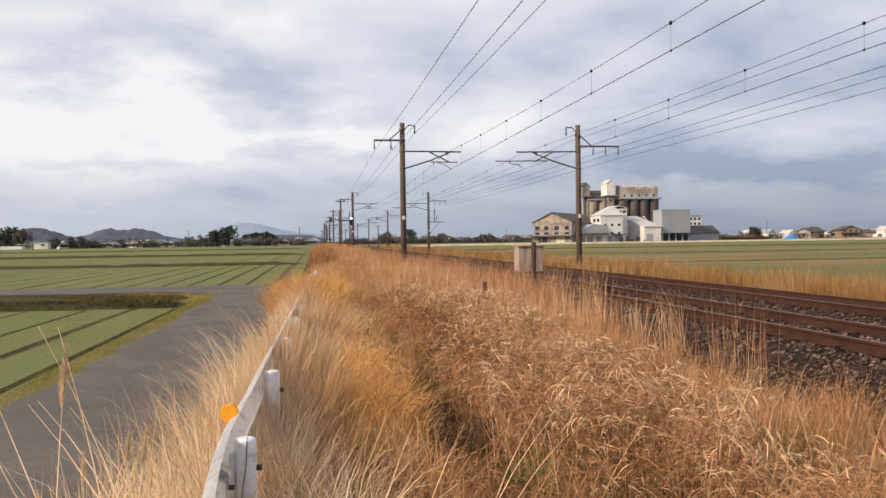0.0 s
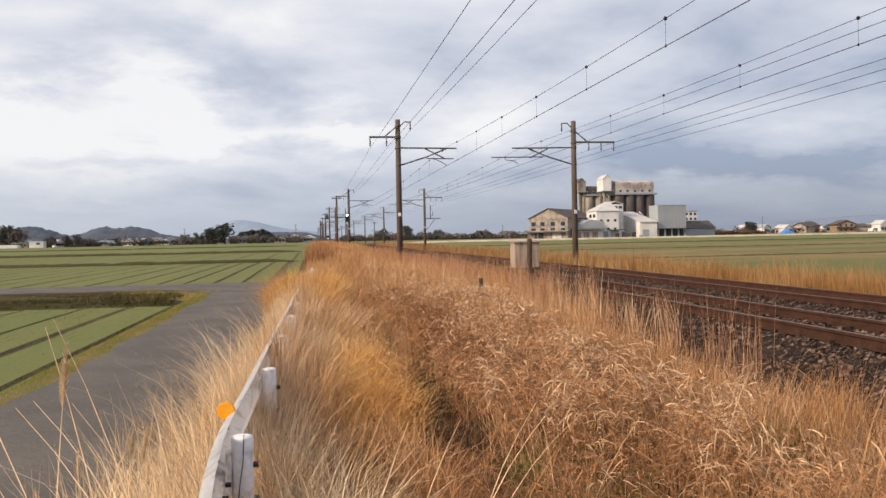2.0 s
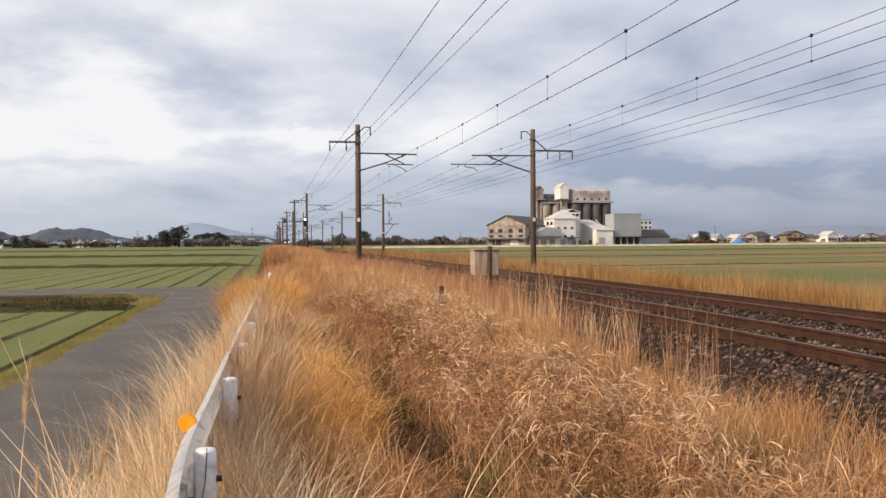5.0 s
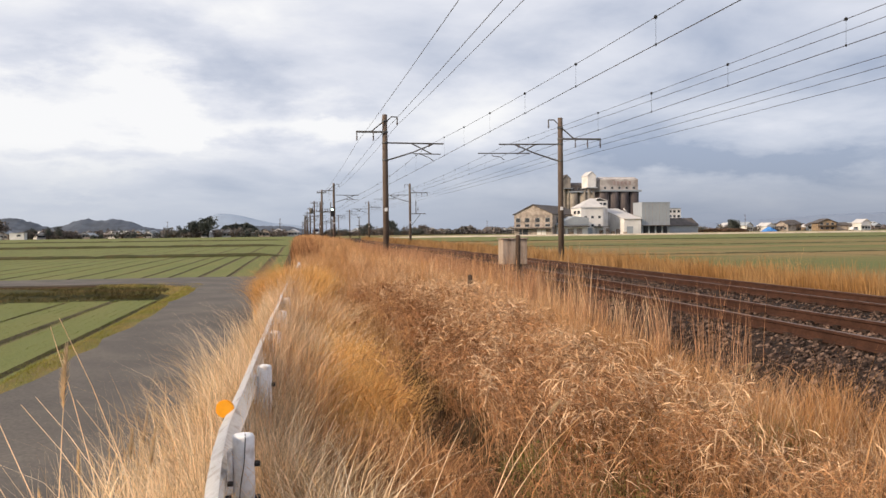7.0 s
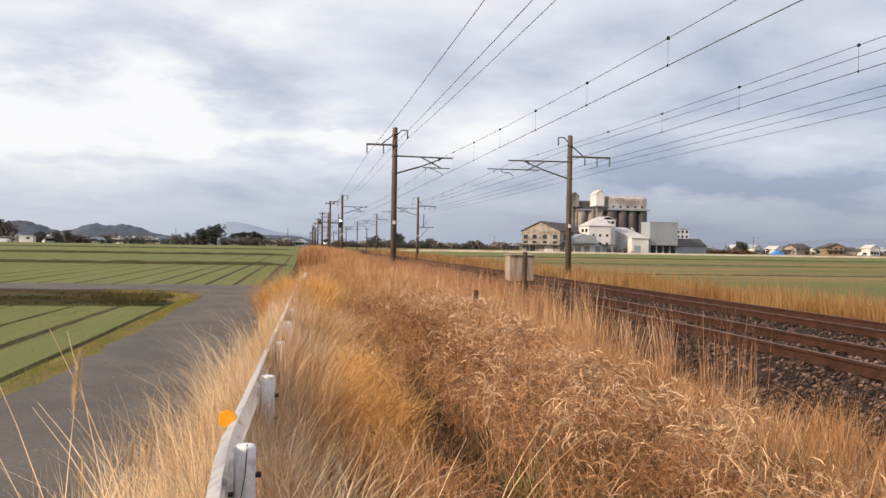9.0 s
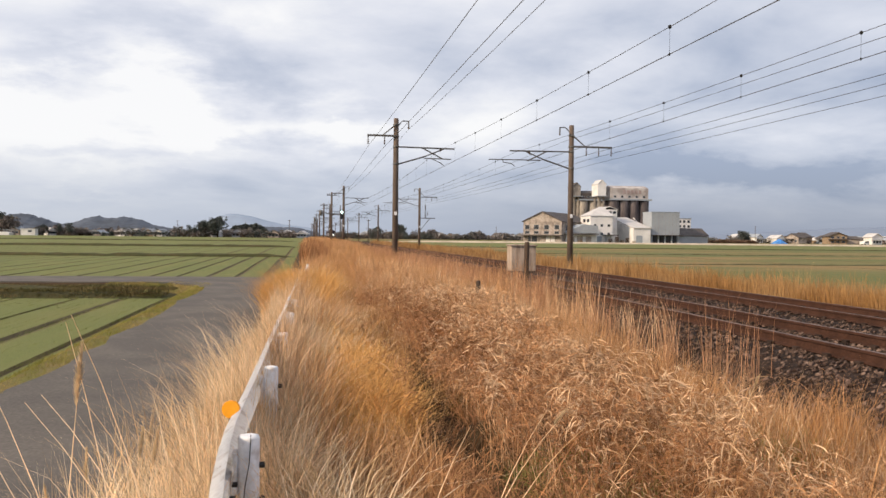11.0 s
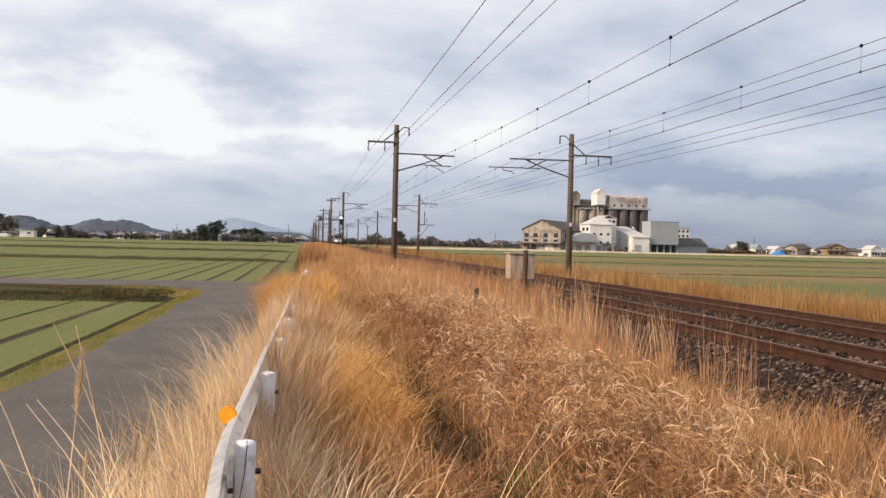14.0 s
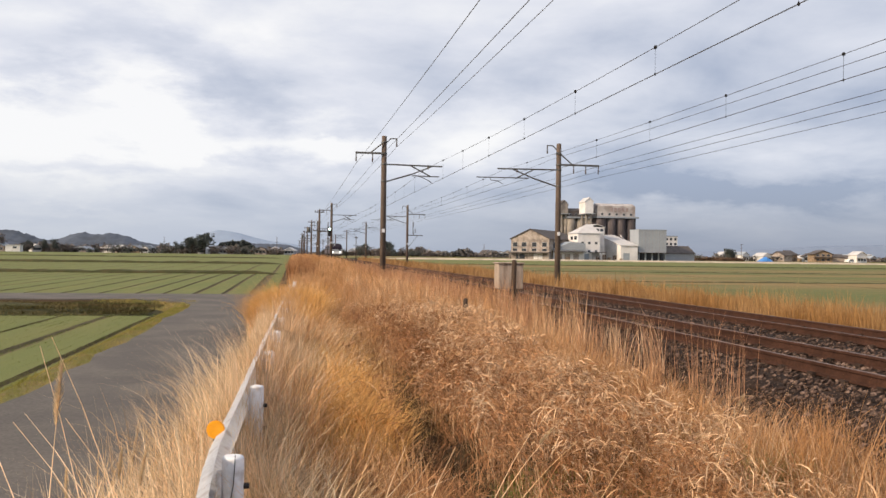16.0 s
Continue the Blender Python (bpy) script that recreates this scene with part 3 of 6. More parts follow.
# ---- overhead line ----
def insulator(bm, top, length=0.28, r=0.07):
    x, y, z = top
    prof = [(0.015, -length)]
    for k in range(3):
        zz = -length + 0.04 + k * (length - 0.08) / 3
        prof += [(0.025, zz), (r, zz + 0.015), (0.025, zz + 0.05)]
    lathe(bm, prof + [(0.015, 0)], 8, (x, y, z))


def line_pole(x, y, inward, base, top, feeder, arm, label, detail=True):
    """A concrete pole with its feeder arm, top bracket and the hinged arm that holds the running wires.
    inward: +1 where the track lies on its +x side. feeder: how far out the feeder insulators hang."""
    thing = holder("overhead_line_pole", x, y, base)
    H = top - base
    s = inward
    bm = bmesh.new()
    lathe(bm, [(0.165, 0), (0.148, H * 0.6), (0.13, H - 0.02), (0.11, H)], 14)
    part("pole", bm, M_POLE, thing, "weathered brown concrete pole")
    a = arm - base
    bm = bmesh.new()
    far = feeder[-1] + 0.04
    box(bm, (min(0, -s * far), -0.2, a - 0.05), (max(0, -s * far), -0.13, a + 0.05), 0.01)
    tube(bm, (-s * 0.75, -0.165, a), (0, -0.165, a + 0.62), 0.035, seg=6)
    for d in feeder:
        tube(bm, (-s * d, -0.165, a - 0.05), (-s * d, -0.165, a - 0.16), 0.03, seg=6)
    part("feeder_arm", bm, M_STEEL, thing, "dark steel feeder arm")
    for d in feeder:
        bm = bmesh.new()
        insulator(bm, (-s * d, -0.165, a - 0.14), 0.34, 0.06)
        part("insulator", bm, M_PORCELAIN, thing, "brown porcelain insulator")
    bm = bmesh.new()
    t = H - 0.12
    tube(bm, (s * 0.1, 0, t - 0.25), (s * 0.35, 0, t), 0.03, seg=6)
    tube(bm, (s * 0.35, 0, t), (s * 0.68, 0, t - 0.01), 0.03, seg=6)
    tube(bm, (s * 0.66, 0, t), (s * 0.66, 0, t - 0.28), 0.035, seg=6)
    part("top_bracket", bm, M_STEEL, thing, "bent steel top bracket")
    bm = bmesh.new()
    insulator(bm, (s * 0.66, 0, t - 0.26), 0.2, 0.055)
    part("insulator", bm, M_PORCELAIN, thing, "brown porcelain insulator")
    bm = bmesh.new()
    c = 6.68 - base
    reach = 3.12 if s > 0 else 3.45
    tube(bm, (s * 0.15, 0, c), (s * reach, 0, c - 0.03), 0.04, seg=6)
    tube(bm, (s * 0.15, 0, c - 0.9), (s * 1.5, 0, c - 0.48), 0.04, seg=6)
    tube(bm, (s * 1.5, 0, c - 0.48), (s * 2.55, 0, c - 0.05), 0.035, seg=6)
    tube(bm, (s * 1.35, 0, c), (s * 2.45, 0, c - 0.55), 0.035, seg=6)
    part("hinged_arm", bm, M_STEEL, thing, "dark steel hinged bracket arm")
    bm = bmesh.new()
    if s > 0:
        tube(bm, (1.5, 0, c - 0.56), (2.95, 0, c - 0.58), 0.028, seg=6)
        bent = [(1.85, -0.58), (2.1, -0.66), (2.35, -0.78), (2.6, -0.95)]
    else:
        tube(bm, (-1.7, 0, c - 0.50), (-4.6, 0, c - 0.52), 0.028, seg=6)
        bent = [(3.85, -0.52), (3.8, -0.66), (3.4, -0.70), (3.15, -0.86)]
    for (xa, za), (xb, zb) in zip(bent, bent[1:]):
        tube(bm, (s * xa, 0, c + za), (s * xb, 0, c + zb), 0.02, seg=6)
    part("steady_arm", bm, M_STEEL, thing, "thin curved steady arm")
    bm = bmesh.new()
    insulator(bm, (s * 2.35, 0, c - 0.02), 0.2, 0.06)
    part("insulator", bm, M_PORCELAIN, thing, "brown porcelain insulator")
    if detail:
        bm = bmesh.new()
        box(bm, (-0.075, -0.185, 3.08 - base), (0.075, -0.155, 3.27 - base), 0.004)
        part("number_plate", bm, M_WHITEPAINT, thing, "small blank white plate")
        for h in (a, a + 0.6, c, c - 0.9):
            bm = bmesh.new()
            lathe(bm, [(0.155, h - 0.05), (0.162, h - 0.03), (0.162, h + 0.03), (0.155, h + 0.05)], 14)
            part("clamp_band", bm, M_STEEL, thing)
    return tagged(thing, label, "utility pole", "overhead line poles")


LEFT_LABEL = "tall brown concrete overhead line pole in dry grass"
RIGHT_LABEL = "tall brown concrete overhead line pole beside the reeds"
SPAN = 60.5
LX, RX, PY = 4.55, 14.15, 43.0   # the two rows of poles and the first pole ahead
for k in range(-1, 9):
    line_pole(LX, PY + SPAN * k, 1, 0.35, 8.17, (0.62, 1.48), 7.23, LEFT_LABEL, k < 4)
    line_pole(RX, PY + SPAN * k, -1, 0.0, 8.12, (0.8, 1.5, 2.22), 6.95, RIGHT_LABEL, k < 4)


def strand(bm, pts, r):
    ring = None
    for x, y, z in pts:
        cur = [bm.verts.new((x + r * math.cos(a), y, z + r * math.sin(a))) for a in (0.5, 2.6, 4.7)]
        if ring:
            for i in range(3):
                bm.faces.new((ring[i], ring[(i + 1) % 3], cur[(i + 1) % 3], cur[i]))
        ring = cur
    return bm


def wire(name, pts, r, label):
    return tagged(mesh_ob(name, strand(bmesh.new(), pts, r), M_WIRE), label, "wire", "overhead wires")


def sagging(x, z, sag, n=12):
    pts = []
    for k in range(-1, 8):
        for i in range(n):
            u = i / n
            pts.append((x, PY + SPAN * (k + u), z - 4 * sag * u * (1 - u)))
    return pts


wire("feeder_wire", sagging(3.07, 6.66, 0.20), 0.010, "dark bare feeder wire strung between poles")
wire("feeder_wire", sagging(3.93, 6.66, 0.18), 0.010, "dark bare feeder wire strung between poles")
wire("top_wire", sagging(5.21, 7.62, 0.26), 0.010, "dark bare wire strung between pole tops")
wire("top_wire", sagging(13.75, 7.25, 0.28), 0.010, "dark bare wire strung between pole tops")
for x, z in ((14.95, 6.52), (15.65, 6.44), (16.37, 6.30)):
    wire("feeder_wire", sagging(x, z, 0.10), 0.010, "dark bare feeder wire strung between poles")


def catenary(x, z, lift, sag, label):
    """Running wire, the wire that carries it and the hangers between them."""
    thing = holder("overhead_contact_line", 0, 0, 0)
    mess = sagging(x, z + lift, sag, 13)
    part("messenger_wire", strand(bmesh.new(), mess, 0.008), M_WIRE, thing, "dark messenger wire")
    part("contact_wire", strand(bmesh.new(), [(x, PY + SPAN * k, z) for k in range(-1, 8)], 0.010), M_WIRE, thing, "dark contact wire")
    for px, py, pz in mess:
        u = (py - PY) / SPAN
        if not 2 < py < 230 or abs(u - round(u)) < 0.02:
            continue
        bm = bmesh.new()
        tube(bm, (px, py, pz), (px, py, z), 0.003, seg=4)
        lathe(bm, [(0.015, -0.035), (0.036, -0.02), (0.036, 0.02), (0.015, 0.04)], 8, (px, py, pz))
        lathe(bm, [(0.01, -0.03), (0.025, 0), (0.01, 0.03)], 6, (px, py, z))
        part("hanger", bm, M_BLACK, thing, "thin hanger with a dark clamp")
    return tagged(thing, label, "wire", "overhead contact lines")


catenary(6.87, 5.60, 0.98, 0.45, "dark contact line with hangers above the near track")
catenary(11.0, 5.70, 0.88, 0.35, "dark contact line with hangers above the far track")


def distribution_pole(x, y, base, top, gear, label):
    thing = holder("power_pole", x, y, base)
    H = top - base
    bm = bmesh.new()
    lathe(bm, [(0.13, 0), (0.105, H - 0.02), (0.085, H)], 12)
    part("pole", bm, M_POLE, thing)
    for h, w in ((H - 0.35, 0.6), (H - 2.6, 0.75)):
        bm = bmesh.new()
        box(bm, (-w, -0.18, h - 0.05), (w, -0.10, h + 0.05), 0.01)
        part("crossarm", bm, M_STEEL, thing, "dark steel crossarm")
        for d in (-w + 0.1, -w * 0.4, w * 0.5, w - 0.1):
            bm = bmesh.new()
            insulator(bm, (d, -0.14, h + 0.26), 0.22, 0.06)
            part("insulator", bm, M_PORCELAIN, thing)
    if gear:
        bm = bmesh.new()
        lathe(bm, [(0.02, -0.42), (0.26, -0.40), (0.28, 0.3), (0.20, 0.42), (0.05, 0.46)], 14, (-0.45, -0.1, H - 1.6))
        part("transformer", bm, M_STEEL, thing, "grey drum transformer")
    return tagged(thing, label, "utility pole", "power poles beside the line")


for k in range(5):
    distribution_pole(2.95 - 0.12 * k, 100 + 38 * k, 0.3, 7.15 + 0.1 * k, k in (1, 3), "slim brown power pole with steel crossarms")
for k, (x, y, h) in enumerate(((9.0, 235, 6.5), (13.9, 330, 7.0), (3.0, 330, 7.5), (2.6, 400, 7.5), (-8, 400, 9), (113, 482, 8.0), (247, 422, 9.5), (214, 425, 7.5), (-70, 470, 9))):
    distribution_pole(x if k != 0 else 17.5, y, 0.1, h, False, "slim brown power pole with steel crossarms")


def signal():
    thing = holder("railway_signal", 3.95, 99.0, 0.3)
    bm = bmesh.new()
    tube(bm, (0, 0.12, 0), (0, 0.12, 5.3), 0.06, seg=8)
    part("post", bm, M_STEEL, thing)
    bm = bmesh.new()
    box(bm, (0.0, -0.05, 3.6), (0.38, 0.08, 4.72), 0.08)
    head = part("signal_head", bm, M_BLACK, thing, "black signal head with two lenses")
    for z, m, lab in ((4.45, M_SIGNALGREEN, "lit pale green lamp"), (3.85, M_GLASS_AND_SHADE, "unlit dark lens")):
        bm = bmesh.new()
        tube(bm, (0.19, -0.05, z), (0.19, -0.07, z), 0.14, seg=14)
        part("lamp", bm, m, head, lab)
        bm = bmesh.new()
        for i in range(7):
            a0, a1 = math.pi * (0.05 + 0.9 * i / 7), math.pi * (0.05 + 0.9 * (i + 1) / 7)
            tube(bm, (0.19 + 0.17 * math.cos(a0), -0.14, z + 0.17 * math.sin(a0)), (0.19 + 0.17 * math.cos(a1), -0.14, z + 0.17 * math.sin(a1)), 0.03, seg=4)
        part("hood", bm, M_BLACK, head)
    bm = bmesh.new()
    tube(bm, (-0.9, 0.12, 4.15), (0.1, 0.12, 4.15), 0.04, seg=6)
    part("crossbar", bm, M_STEEL, thing)
    return tagged(thing, "black railway signal showing a pale green light", "railway signal")


signal()


def switch_gear():
    """The gear that hangs on a pole beyond the first pair."""
    thing = holder("pole_switch_gear", RX, PY + SPAN, 3.6)
    bm = bmesh.new()
    box(bm, (0.1, -0.26, 0.62), (2.0, -0.18, 0.72), 0.01)
    tube(bm, (0.15, -0.22, -0.8), (1.3, -0.22, 0.62), 0.035, seg=6)
    part("arm", bm, M_STEEL, thing, "dark steel arm and brace")
    for x, z in ((0.75, 2.3), (1.0, 1.6), (0.75, 1.3)):
        bm = bmesh.new()
        insulator(bm, (x, -0.22, z), 0.6, 0.14)
        part("insulator", bm, M_PORCELAIN, thing, "brown porcelain insulator")
    bm = bmesh.new()
    tube(bm, (0.7, -0.22, 0.7), (0.7, -0.22, 2.4), 0.04, seg=6)
    part("riser", bm, M_STEEL, thing)
    return tagged(thing, "dark switch gear with porcelain insulators on a pole", "switch gear")


switch_gear()


# ---- guard rail ----
def guard_line(y):
    """Where the posts stand across, at y along the line."""
    return -0.345 + (y - 3.9) * 0.0145 + np.minimum(0.045 * np.maximum(0.0, 4.3 - y) ** 1.5, 0.17)


def guard_rail():
    thing = holder("guard_rail", 0, 0, 0.38)
    top = 1.07 - 0.38
    prof = [(0.0, -0.35), (-0.055, -0.31), (-0.055, -0.24), (0.0, -0.20), (0.0, -0.15), (-0.055, -0.11), (-0.055, -0.04), (0.0, 0.0)]
    posts = [3.91 + 2.02 * k for k in range(-2, 12)]
    for i, y in enumerate(posts):
        bm = bmesh.new()
        lathe(bm, [(0.051, -0.3), (0.051, top - 0.012), (0.046, top - 0.002), (0.030, top + 0.002)], 18, (guard_line(y), y, 0))
        post = part("post", bm, M_WHITEPAINT, thing, "white painted round steel post")
        for h in (0.14, 0.30):
            bm = bmesh.new()
            tube(bm, (guard_line(y) + 0.045, y, top - h), (guard_line(y) + 0.075, y, top - h), 0.016, seg=6)
            part("bolt", bm, M_BOLT, post, "dark rusty bolt")
        if i == 2:
            bm = bmesh.new()
            gxp = guard_line(y)
            pts = [(gxp + 0.01, y - 0.02, top + 0.006), (gxp + 0.012, y - 0.054, top - 0.01), (gxp + 0.006, y - 0.055, top - 0.12), (gxp - 0.014, y - 0.055, top - 0.24), (gxp - 0.024, y - 0.054, top - 0.40)]
            for a, b in zip(pts, pts[1:]):
                tube(bm, a, b, 0.0022, seg=5)
            part("loose_wire", bm, M_BLACK, post, "thin dark wire hanging down the post")
        bm = bmesh.new()
        box(bm, (guard_line(y) - 0.075, y - 0.035, top - 0.27), (guard_line(y) - 0.048, y + 0.035, top - 0.07), 0.006)
        part("bracket", bm, M_WHITEPAINT, post)
    for j in range(6):
        a, b = posts[0] + 4.04 * j - 0.3, posts[0] + 4.04 * j + 3.92
        bm = bmesh.new()
        rows = []
        for k in range(9):
            yy = a + (b - a) * k / 8
            gx = guard_line(yy) - 0.068 + 0.004 * math.sin(yy * 1.3)
            rows.append([bm.verts.new((gx + p, yy, top + 0.015 + q + 0.006 * math.sin(j * 2.1 + k))) for p, q in prof])
        for p, q in zip(rows, rows[1:]):
            for i in range(7):
                f = bm.faces.new((p[i], q[i], q[i + 1], p[i + 1]))
                f.smooth = True
        bmesh.ops.solidify(bm, geom=bm.faces[:], thickness=0.004)
        beam = part("beam", bm, M_WHITEPAINT, thing, "white corrugated guard rail beam with chipped paint")
        for yy in (b - 0.28, b - 0.08):
            for q in (-0.06, -0.17, -0.27):
                bm = bmesh.new()
                gx = guard_line(yy) - (0.115 if q != -0.17 else 0.065)
                tube(bm, (gx, yy, top + q), (gx + 0.024, yy, top + q), 0.013, seg=6)
                part("bolt", bm, M_BOLT, beam, "dark rusty bolt")
    bm = bmesh.new()
    gx = guard_line(4.50) - 0.128
    tube(bm, (gx, 4.46, top + 0.004), (gx, 4.475, top + 0.004), 0.044, seg=24)
    tube(bm, (gx, 4.475, top + 0.004), (gx, 4.485, top + 0.004), 0.048, seg=24)
    disc = part("reflector", bm, M_REFLECTOR, thing, "round orange reflector disc")
    bm = bmesh.new()
    box(bm, (gx - 0.012, 4.486, top - 0.12), (gx + 0.012, 4.492, top - 0.01))
    part("reflector_bracket", bm, M_STEEL, disc)
    return tagged(thing, "weathered white steel guard rail sunk in dry grass", "guard rail")


guard_rail()


def relay_box():
    thing = holder("trackside_cabinet", 5.15, 19.6, 0.3)
    bm = bmesh.new()
    box(bm, (-0.30, -0.22, 0.88), (0.32, 0.22, 1.49), 0.012)
    part("cabinet", bm, M_BOX, thing, "weathered grey cabinet with rust streaks")
    bm = bmesh.new()
    box(bm, (-0.33, -0.26, 1.49), (0.35, 0.26, 1.525), 0.01)
    part("lid", bm, M_BOX, thing)
    for x in (-0.22, 0.24):
        bm = bmesh.new()
        tube(bm, (x, 0, -0.2), (x, 0, 0.88), 0.03, seg=8)
        part("leg", bm, M_STEEL, thing)
    return tagged(thing, "weathered grey trackside cabinet on legs in dry grass", "cabinet")


relay_box()


def stake(x, y, base, h, r, label):
    bm = bmesh.new()
    lathe(bm, [(r, -0.2), (r * 0.97, h * 0.7), (r * 0.9, h - 0.02), (r * 0.6, h)], 10, (0, 0, 0))
    ob = mesh_ob("marker_post", bm, M_OLDWOOD)
    ob.matrix_basis = pose(x, y, base, 1.0, 0.8, 0)
    return tagged(ob, label, "post")


stake(4.86, 18.1, 0.3, 1.60, 0.062, "weathered brown round post in front of the cabinet")
stake(3.05, 14.8, 0.42, 0.78, 0.045, "short weathered brown post in the grass")


for x, y in ((10.78, 16.69), (10.85, 16.40)):
    bm = bmesh.new()
    box(bm, (-0.032, -0.04, -0.03), (0.032, 0.04, 0.022), 0.015)
    ob = mesh_ob("white_marker_stone", bm, M_WALLWHITE)
    ob.matrix_basis = pose(x, y, 0.47, 6, 4, 25 * x)
    tagged(ob, "small white painted stone on the ballast", "stone", "white stones")


# ---- grass ----
def card_mesh(name, P, seg, mat, label):
    """Links tapered strips, given by their edge points, as one mesh."""
    n, k = P.shape[:2]
    off = k * np.arange(n)
    loops = []
    for i in range(seg - 1):
        loops.append(np.stack([off + 2 * i, off + 2 * i + 1, off + 2 * i + 3], -1))
        loops.append(np.stack([off + 2 * i, off + 2 * i + 3, off + 2 * i + 2], -1))
    loops.append(np.stack([off + 2 * seg - 2, off + 2 * seg - 1, off + 2 * seg], -1))
    F = np.concatenate(loops).astype(np.int32)
    me = bpy.data.meshes.new(name)
    me.vertices.add(n * k)
    me.vertices.foreach_set("co", P.reshape(-1).astype(np.float32))
    me.loops.add(F.size)
    me.loops.foreach_set("vertex_index", F.reshape(-1))
    me.polygons.add(len(F))
    me.polygons.foreach_set("loop_start", np.arange(0, F.size, 3, dtype=np.int32))
    me.update(calc_edges=True)
    me.materials.append(mat)
    return tagged(new(name, me), label, "grass", kind="stuff")


def blades(name, x, y, z, length, width, lean, toward, mat, label, seedno=1, curl=1.0, seg=3):
    """Many bent, tapered blades in one mesh. lean: how far each tip bends over, toward: in which direction (radians)."""
    rng = np.random.default_rng(seedno)
    n = len(x)
    t = np.linspace(0, 1, seg + 1)
    P = np.empty((n, 2 * seg + 1, 3))
    face = rng.uniform(0, math.pi, n)
    for i, u in enumerate(t):
        out = length * lean * (u ** (1 + curl)) * 0.9
        upz = length * (u - 0.45 * lean * u ** 2.2)
        cx, cy, cz = x + out * np.cos(toward), y + out * np.sin(toward), z + upz
        w = width * (1 - u ** 1.5) * 0.5
        if i < seg:
            P[:, 2 * i] = np.stack([cx - w * np.cos(face), cy - w * np.sin(face), cz], -1)
            P[:, 2 * i + 1] = np.stack([cx + w * np.cos(face), cy + w * np.sin(face), cz], -1)
        else:
            P[:, 2 * i] = np.stack([cx, cy, cz], -1)
    return card_mesh(name, P, seg, mat, label)


def clumped(rng, n, x0, x1, y0, y1, per, spread, power=1.0):
    """Plan points in tufts, thinning out with y."""
    m = max(1, n // per)
    cx = rng.uniform(x0, x1, m)
    cy = y0 + (y1 - y0) * rng.random(m) ** power
    i = rng.integers(0, m, n)
    sp = spread * (0.6 + 0.8 * rng.random(m))
    return cx[i] + rng.normal(0, 1, n) * sp[i], cy[i] + rng.normal(0, 1, n) * sp[i], i, m


def on_bank(x, y):
    """Short of the bare ballast, whose edge runs unevenly."""
    return x < 3.88 + 0.09 * np.clip(y - 6, 0, 9) + 0.25 * (lumps(x, y, 1.5, 8) - 0.5)


def meadow(name, n, x0, x1, y0, y1, tall, wide, mat, label, seedno, per=60, spread=0.13, power=1.0, lean=(0.3, 1.0), wind=None, tallfar=0.0, keep=None, low_edge=1.0, rise=0.0, lift=0.0, mound=0.0, rowed=0.0, seg=3, level=None):
    rng = np.random.default_rng(seedno)
    x, y, tuft, m = clumped(rng, n, x0, x1, y0, y1, per, spread, power)
    ok = (x > x0 - 0.1) & (x < x1 + 0.1) & (on_bank(x, y) if low_edge and x1 < 6 else True)
    if keep is not None:
        ok &= keep(x, y)
    x, y, tuft = x[ok], y[ok], tuft[ok]
    n = len(x)
    if rowed:
        x = np.round(x / rowed) * rowed + rng.normal(0, 0.02, n)
    z = ground_height(x, y) - 0.03 + lift if level is None else np.full(n, level)
    th = rng.uniform(0.75, 1.2, m)[tuft]
    edge = (1 - mound + mound * 2 * lumps(x, y, 1.1, 71)) * (1 - 0.2 * smooth(3.5, 4.5, x) * (x < 6) * (1 - smooth(9, 14, y)) * low_edge)
    L = edge * (tall[0] + (tall[1] - tall[0]) * rng.random(n) ** 1.3) * th * (0.75 + 0.5 * lumps(x, y, 3.0, seedno + 50)) + tallfar * smooth(25, 80, y) + rise * smooth(5.5, 9, y)
    ta = rng.uniform(0, 6.28, m)[tuft]
    a = ta + rng.normal(0, 0.9, n)
    if wind is not None:
        a = np.where(rng.random(n) < 0.55, wind + rng.normal(0, 0.85, n), a)
    le = rng.uniform(*lean, n)
    w = wide * rng.uniform(0.6, 1.3, n) * (1 + np.maximum(0, y - 8) / 14)
    return blades(name, x, y, z, L, w, le, a, mat, label, seedno=seedno, seg=seg)


